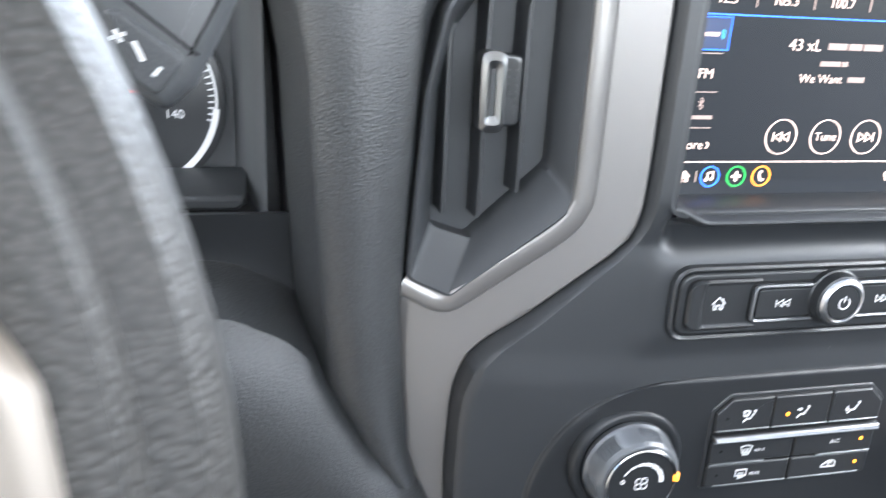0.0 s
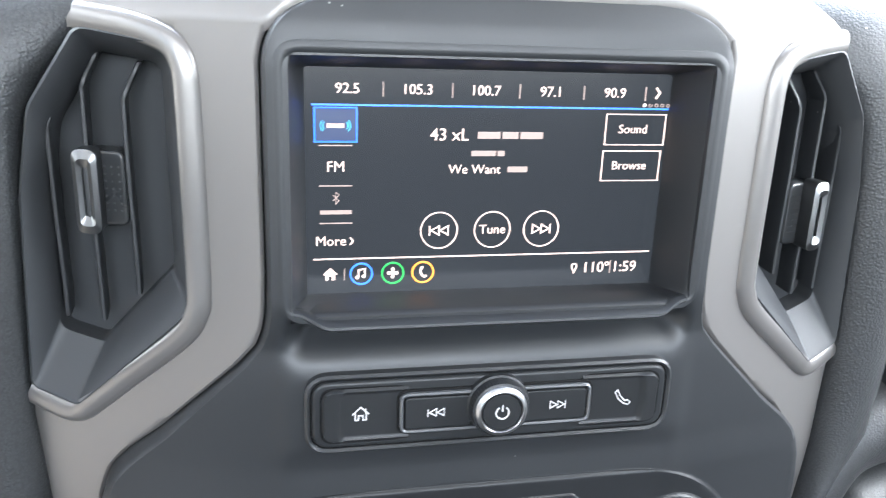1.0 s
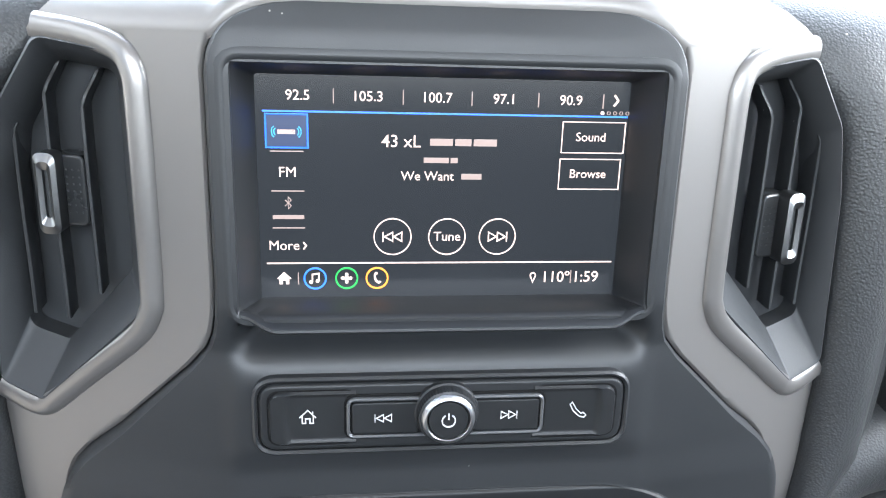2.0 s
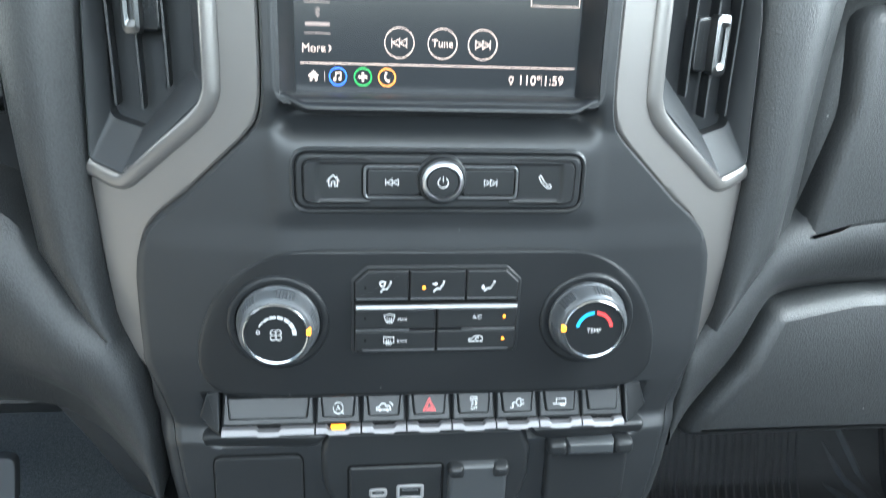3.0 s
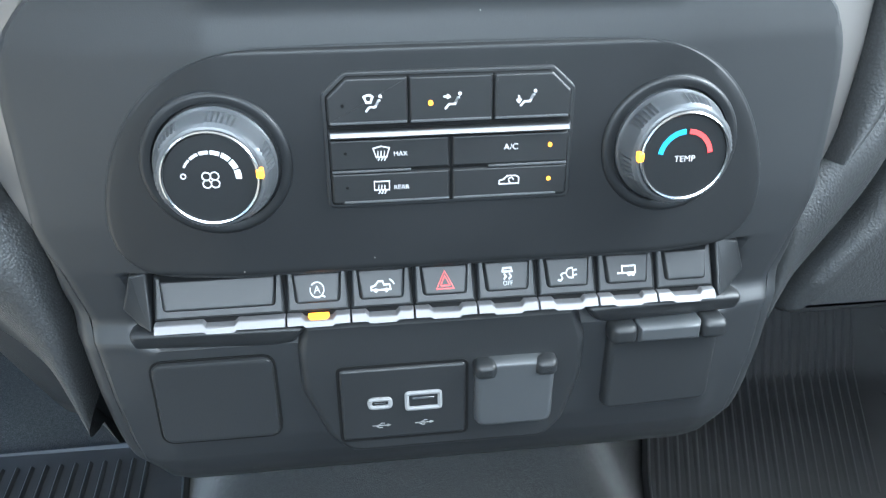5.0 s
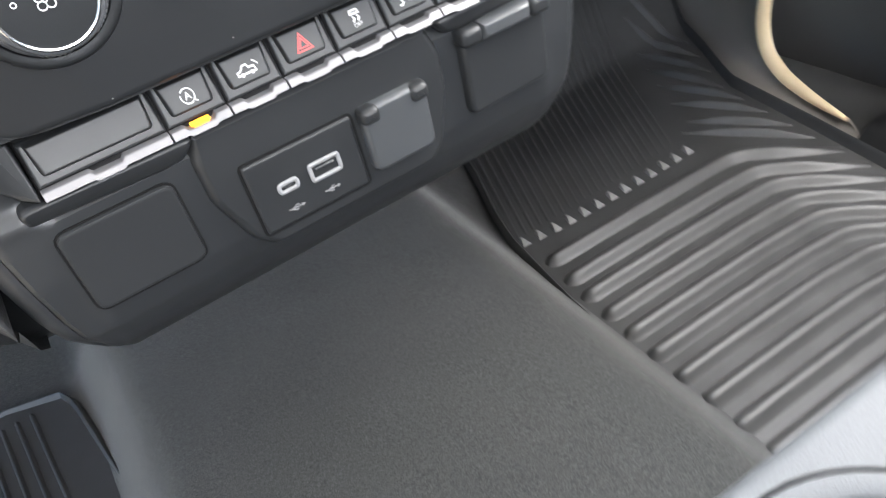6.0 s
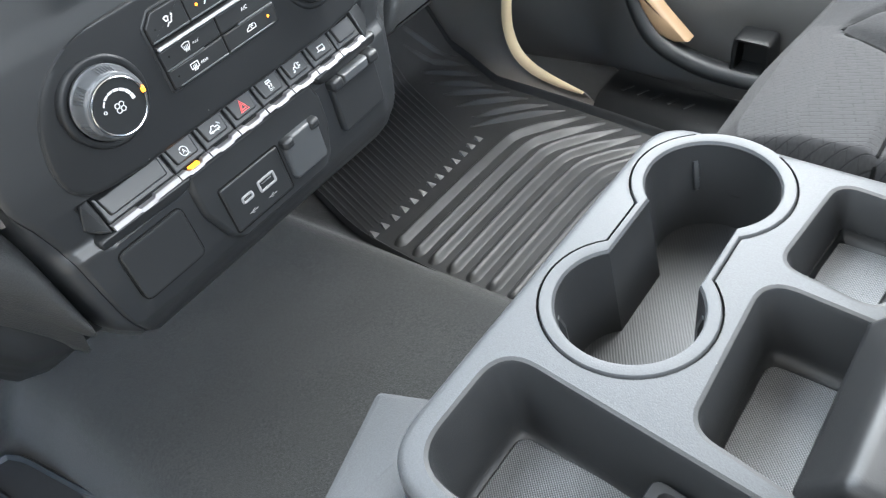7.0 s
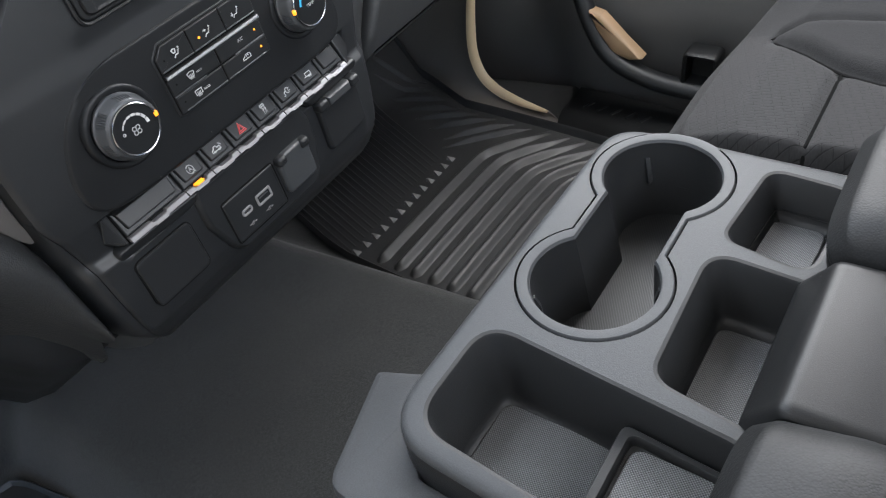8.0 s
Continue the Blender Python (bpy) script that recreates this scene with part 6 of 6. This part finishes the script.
# top plate with its openings
bm = bmesh.new()
edges = []
for loop in [inset(outer, 0.006), ring_out] + [inset(b[0], -0.0035) for b in bins]:
    vs = [bm.verts.new((x, y, ZC)) for x, y in loop]
    edges += [bm.edges.new((vs[i], vs[(i + 1) % len(vs)])) for i in range(len(vs))]
bmesh.ops.triangle_fill(bm, use_beauty=True, edges=edges)
loft([flat(inset(outer, 0.006), ZC), flat(inset(outer, 0.0025), ZC - 0.0009), flat(inset(outer, 0.0008), ZC - 0.003), flat(outer, ZC - 0.007), flat(inset(outer, 0.001), ZC - 0.009)], bm=bm)
bmesh.ops.remove_doubles(bm, verts=bm.verts, dist=1e-5)
part("tray_top", bm, M_CONSOLE, con, "grained grey plastic tray top")
# tray side: its shade is put in by giving it the dark lid plastic
part("tray_side", loft([flat(inset(outer, 0.0015), ZC - 0.006), flat(inset(outer, 0.0008), ZC - 0.009), flat(inset(outer, -0.0006), ZC - 0.016), flat(inset(outer, -0.0016), ZC - 0.040), flat(inset(outer, 0.010), ZC - 0.041)]), M_LID, con, "rounded side of the tray, darkened for its shade")
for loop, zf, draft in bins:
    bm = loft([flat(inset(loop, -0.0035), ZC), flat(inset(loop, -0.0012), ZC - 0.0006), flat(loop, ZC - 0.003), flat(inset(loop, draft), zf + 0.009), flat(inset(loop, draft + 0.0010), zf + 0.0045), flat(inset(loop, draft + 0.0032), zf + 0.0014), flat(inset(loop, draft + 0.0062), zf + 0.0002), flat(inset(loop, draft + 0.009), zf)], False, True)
    part("storage_bin", bm, M_CONSOLE_SHADE, con)
for cx, cy, w, d, zf in ((-0.1060, -0.2955, 0.0600, 0.0780, 0.3365), (-0.1120, -0.3790, 0.0520, 0.0550, 0.3665), (0.1040, -0.3810, 0.0580, 0.0380, 0.3625), (-0.0090, -0.4110, 0.0900, 0.1060, 0.3455)):
    lp = rrect(cx, cy, w, d, 0.009, 6)
    part("rubber_liner", loft([flat(lp, zf - 0.001), flat(lp, zf + 0.001), flat(inset(lp, 0.0008), zf + 0.0018)], True, True), M_LINER, con, "dotted grey rubber liner")
part("bin_step", loft([flat(inset(bins[1][0], 0.0055), 0.3610), flat(inset(bins[1][0], 0.0060), 0.3700), flat(inset(bins[1][0], 0.0075), 0.3715), flat(rrect(0.1040, -0.3810, 0.0590, 0.0390, 0.005), 0.3715), flat(rrect(0.1040, -0.3810, 0.0570, 0.0370, 0.004), 0.3630)][:3]), M_CONSOLE_SHADE, con)
shelf = rpoly([(-0.1510, -0.4120), (-0.0830, -0.4120), (-0.0770, -0.3420), (-0.1450, -0.3420)], 0.006, 4)
well_s = rpoly([(-0.1460, -0.4080), (-0.0880, -0.4080), (-0.0825, -0.3490), (-0.1405, -0.3490)], 0.005, 4)
part("raised_shelf", loft([flat(shelf, 0.333), flat(shelf, 0.3725), flat(inset(shelf, 0.0010), 0.3740), flat(inset(well_s, -0.0010), 0.3740), flat(well_s, 0.3725), flat(well_s, 0.3655), flat(inset(well_s, 0.002), 0.3650)], False, True), M_CONSOLE_SHADE, con, "raised second compartment of the bin")
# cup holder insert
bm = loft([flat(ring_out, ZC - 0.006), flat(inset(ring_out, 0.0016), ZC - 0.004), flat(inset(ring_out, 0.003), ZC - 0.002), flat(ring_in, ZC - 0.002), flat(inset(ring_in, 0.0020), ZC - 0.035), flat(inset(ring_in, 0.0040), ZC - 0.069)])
cup = part("cup_insert", bm, M_CONSOLE_SHADE, con, "grey two-cup holder insert, darkened for shade")
part("cup_rim", loft([flat(inset(ring_out, 0.0013), ZC - 0.002), flat(inset(ring_out, 0.0014), ZC + 0.0002), flat(inset(ring_out, 0.0020), ZC + 0.0010), flat(inset(ring_in, -0.0030), ZC + 0.0012), flat(inset(ring_in, -0.0012), ZC + 0.0006), flat(inset(ring_in, -0.0001), ZC - 0.0016)]), M_CONSOLE, cup, "raised grey rim round the cups")
part("cup_gap", loft([flat(inset(ring_out, -0.0002), ZC + 0.0001), flat(inset(ring_out, 0.0001), ZC - 0.004), flat(inset(ring_out, 0.0018), ZC - 0.004)]), M_ENGRAVE, cup)
base = inset(ring_in, 0.0036)
bm = bmesh.new()
vs = [bm.verts.new((x, y, ZC - 0.069)) for x, y in base]
bmesh.ops.triangle_fill(bm, use_beauty=True, edges=[bm.edges.new((vs[i], vs[(i + 1) % len(vs)])) for i in range(len(vs))])
part("cup_floor", bm, M_CUPFLOOR, cup, "finely ribbed cup floor")
for cx in (-0.001, 0.1130):
    for a in (118, -58) if cx < 0.05 else (38, -72):
        px, py = cx + 0.0402 * math.cos(radians(a)), -0.2905 + 0.0402 * math.sin(radians(a))
        d = Vector((math.cos(radians(a)), math.sin(radians(a)), 0))
        n = Vector((-d.y, d.x, 0))
        loops = [[tuple(Vector((px, py, z)) + n * p - d * q) for p, q in ((-0.0035, -0.003), (-0.0015, h), (0.0015, h), (0.0035, -0.003))] for z, h in ((ZC - 0.040, 0.0), (ZC - 0.036, 0.0035), (ZC - 0.022, 0.0030), (ZC - 0.014, 0.0))]
        part("grip_fin", loft(loops, True, True), M_GLOSS, cup)
# body under the tray and the stepped base at its front corner
body = inset(outer, 0.004)
part("console_body", loft([flat(inset(outer, 0.003), ZC - 0.038), flat(body, ZC - 0.05), flat(inset(outer, 0.02), 0.20), flat(inset(outer, 0.045), 0.06)], False, True), M_CONSOLE_SHADE, con)
st = rpoly([(-0.202, -0.42), (-0.168, -0.42), (-0.160, -0.2520), (-0.132, -0.2270), (-0.090, -0.2270), (-0.0975, -0.208), (-0.1085, -0.181), (-0.192, -0.204)], [0.01, 0.002, 0.002, 0.002, 0.002, 0.004, 0.006, 0.018], 6)
part("base_step", loft([flat(st, 0.30), flat(st, 0.366), flat(inset(st, 0.0015), 0.3645 + 0.0065), flat(inset(st, 0.005), 0.3725)], True, True), M_CONSOLE, con, "flat grey plastic step beside the tray")

# the tray leans back a little: its top falls towards the armrest
for ob in con.children_recursive:
    if not ob.name.startswith("console_body"):
        pivot = -0.205 if ob.name.startswith("base_step") else -0.262
        for v in ob.data.vertices:
            v.co.z += 0.10 * (v.co.y - pivot)

rest = thing("folded_armrest", (0, -0.5, 0.40), "black grained vinyl armrest folded behind the console tray", "armrest")


def cushion_pad(x0, x1, name, squash):
    def fn(u, v):
        x = x0 + (x1 - x0) * u
        e = (max(0.0, 1 - abs(2 * u - 1) ** 5)) ** 0.5
        py = table([(0, -0.421), (0.1, -0.411), (0.25, -0.410), (0.4, -0.421), (0.6, -0.456), (1, -0.70)])
        pz = table([(0, 0.400), (0.1, 0.412), (0.25, 0.428), (0.4, 0.441), (0.6, 0.450), (1, 0.455)])
        return (x, py(v) - 0.012 * (1 - e), 0.381 + (pz(v) - 0.398) * (0.35 + 0.65 * e) + squash)
    part(name, sheet(span(0, 1, 36), span(0, 1, 40), fn, 0.004, away=DOWN), M_SEATVINYL, rest)


cushion_pad(0.0525, 0.187, "vinyl_pad", 0.0)
cushion_pad(-0.222, -0.0685, "vinyl_pad", 0.0)
LID = [(-0.4025, 0.3825), (-0.4050, 0.3860), (-0.4165, 0.4000), (-0.4205, 0.4055), (-0.4240, 0.4078), (-0.4285, 0.4082), (-0.46, 0.4060), (-0.56, 0.400), (-0.70, 0.394)]


def lid_fn(x, k):
    y, z = LID[k]
    e = ease((min(x + 0.067, 0.051 - x)) / 0.004)
    return (x, y - 0.002 * (1 - e), z - 0.004 * (1 - e))


part("latch_cover", sheet(span(-0.067, 0.051, 40), range(len(LID)), lid_fn, 0.01, away=DOWN), M_LID, rest, "smooth dark plastic centre cover of the armrest")
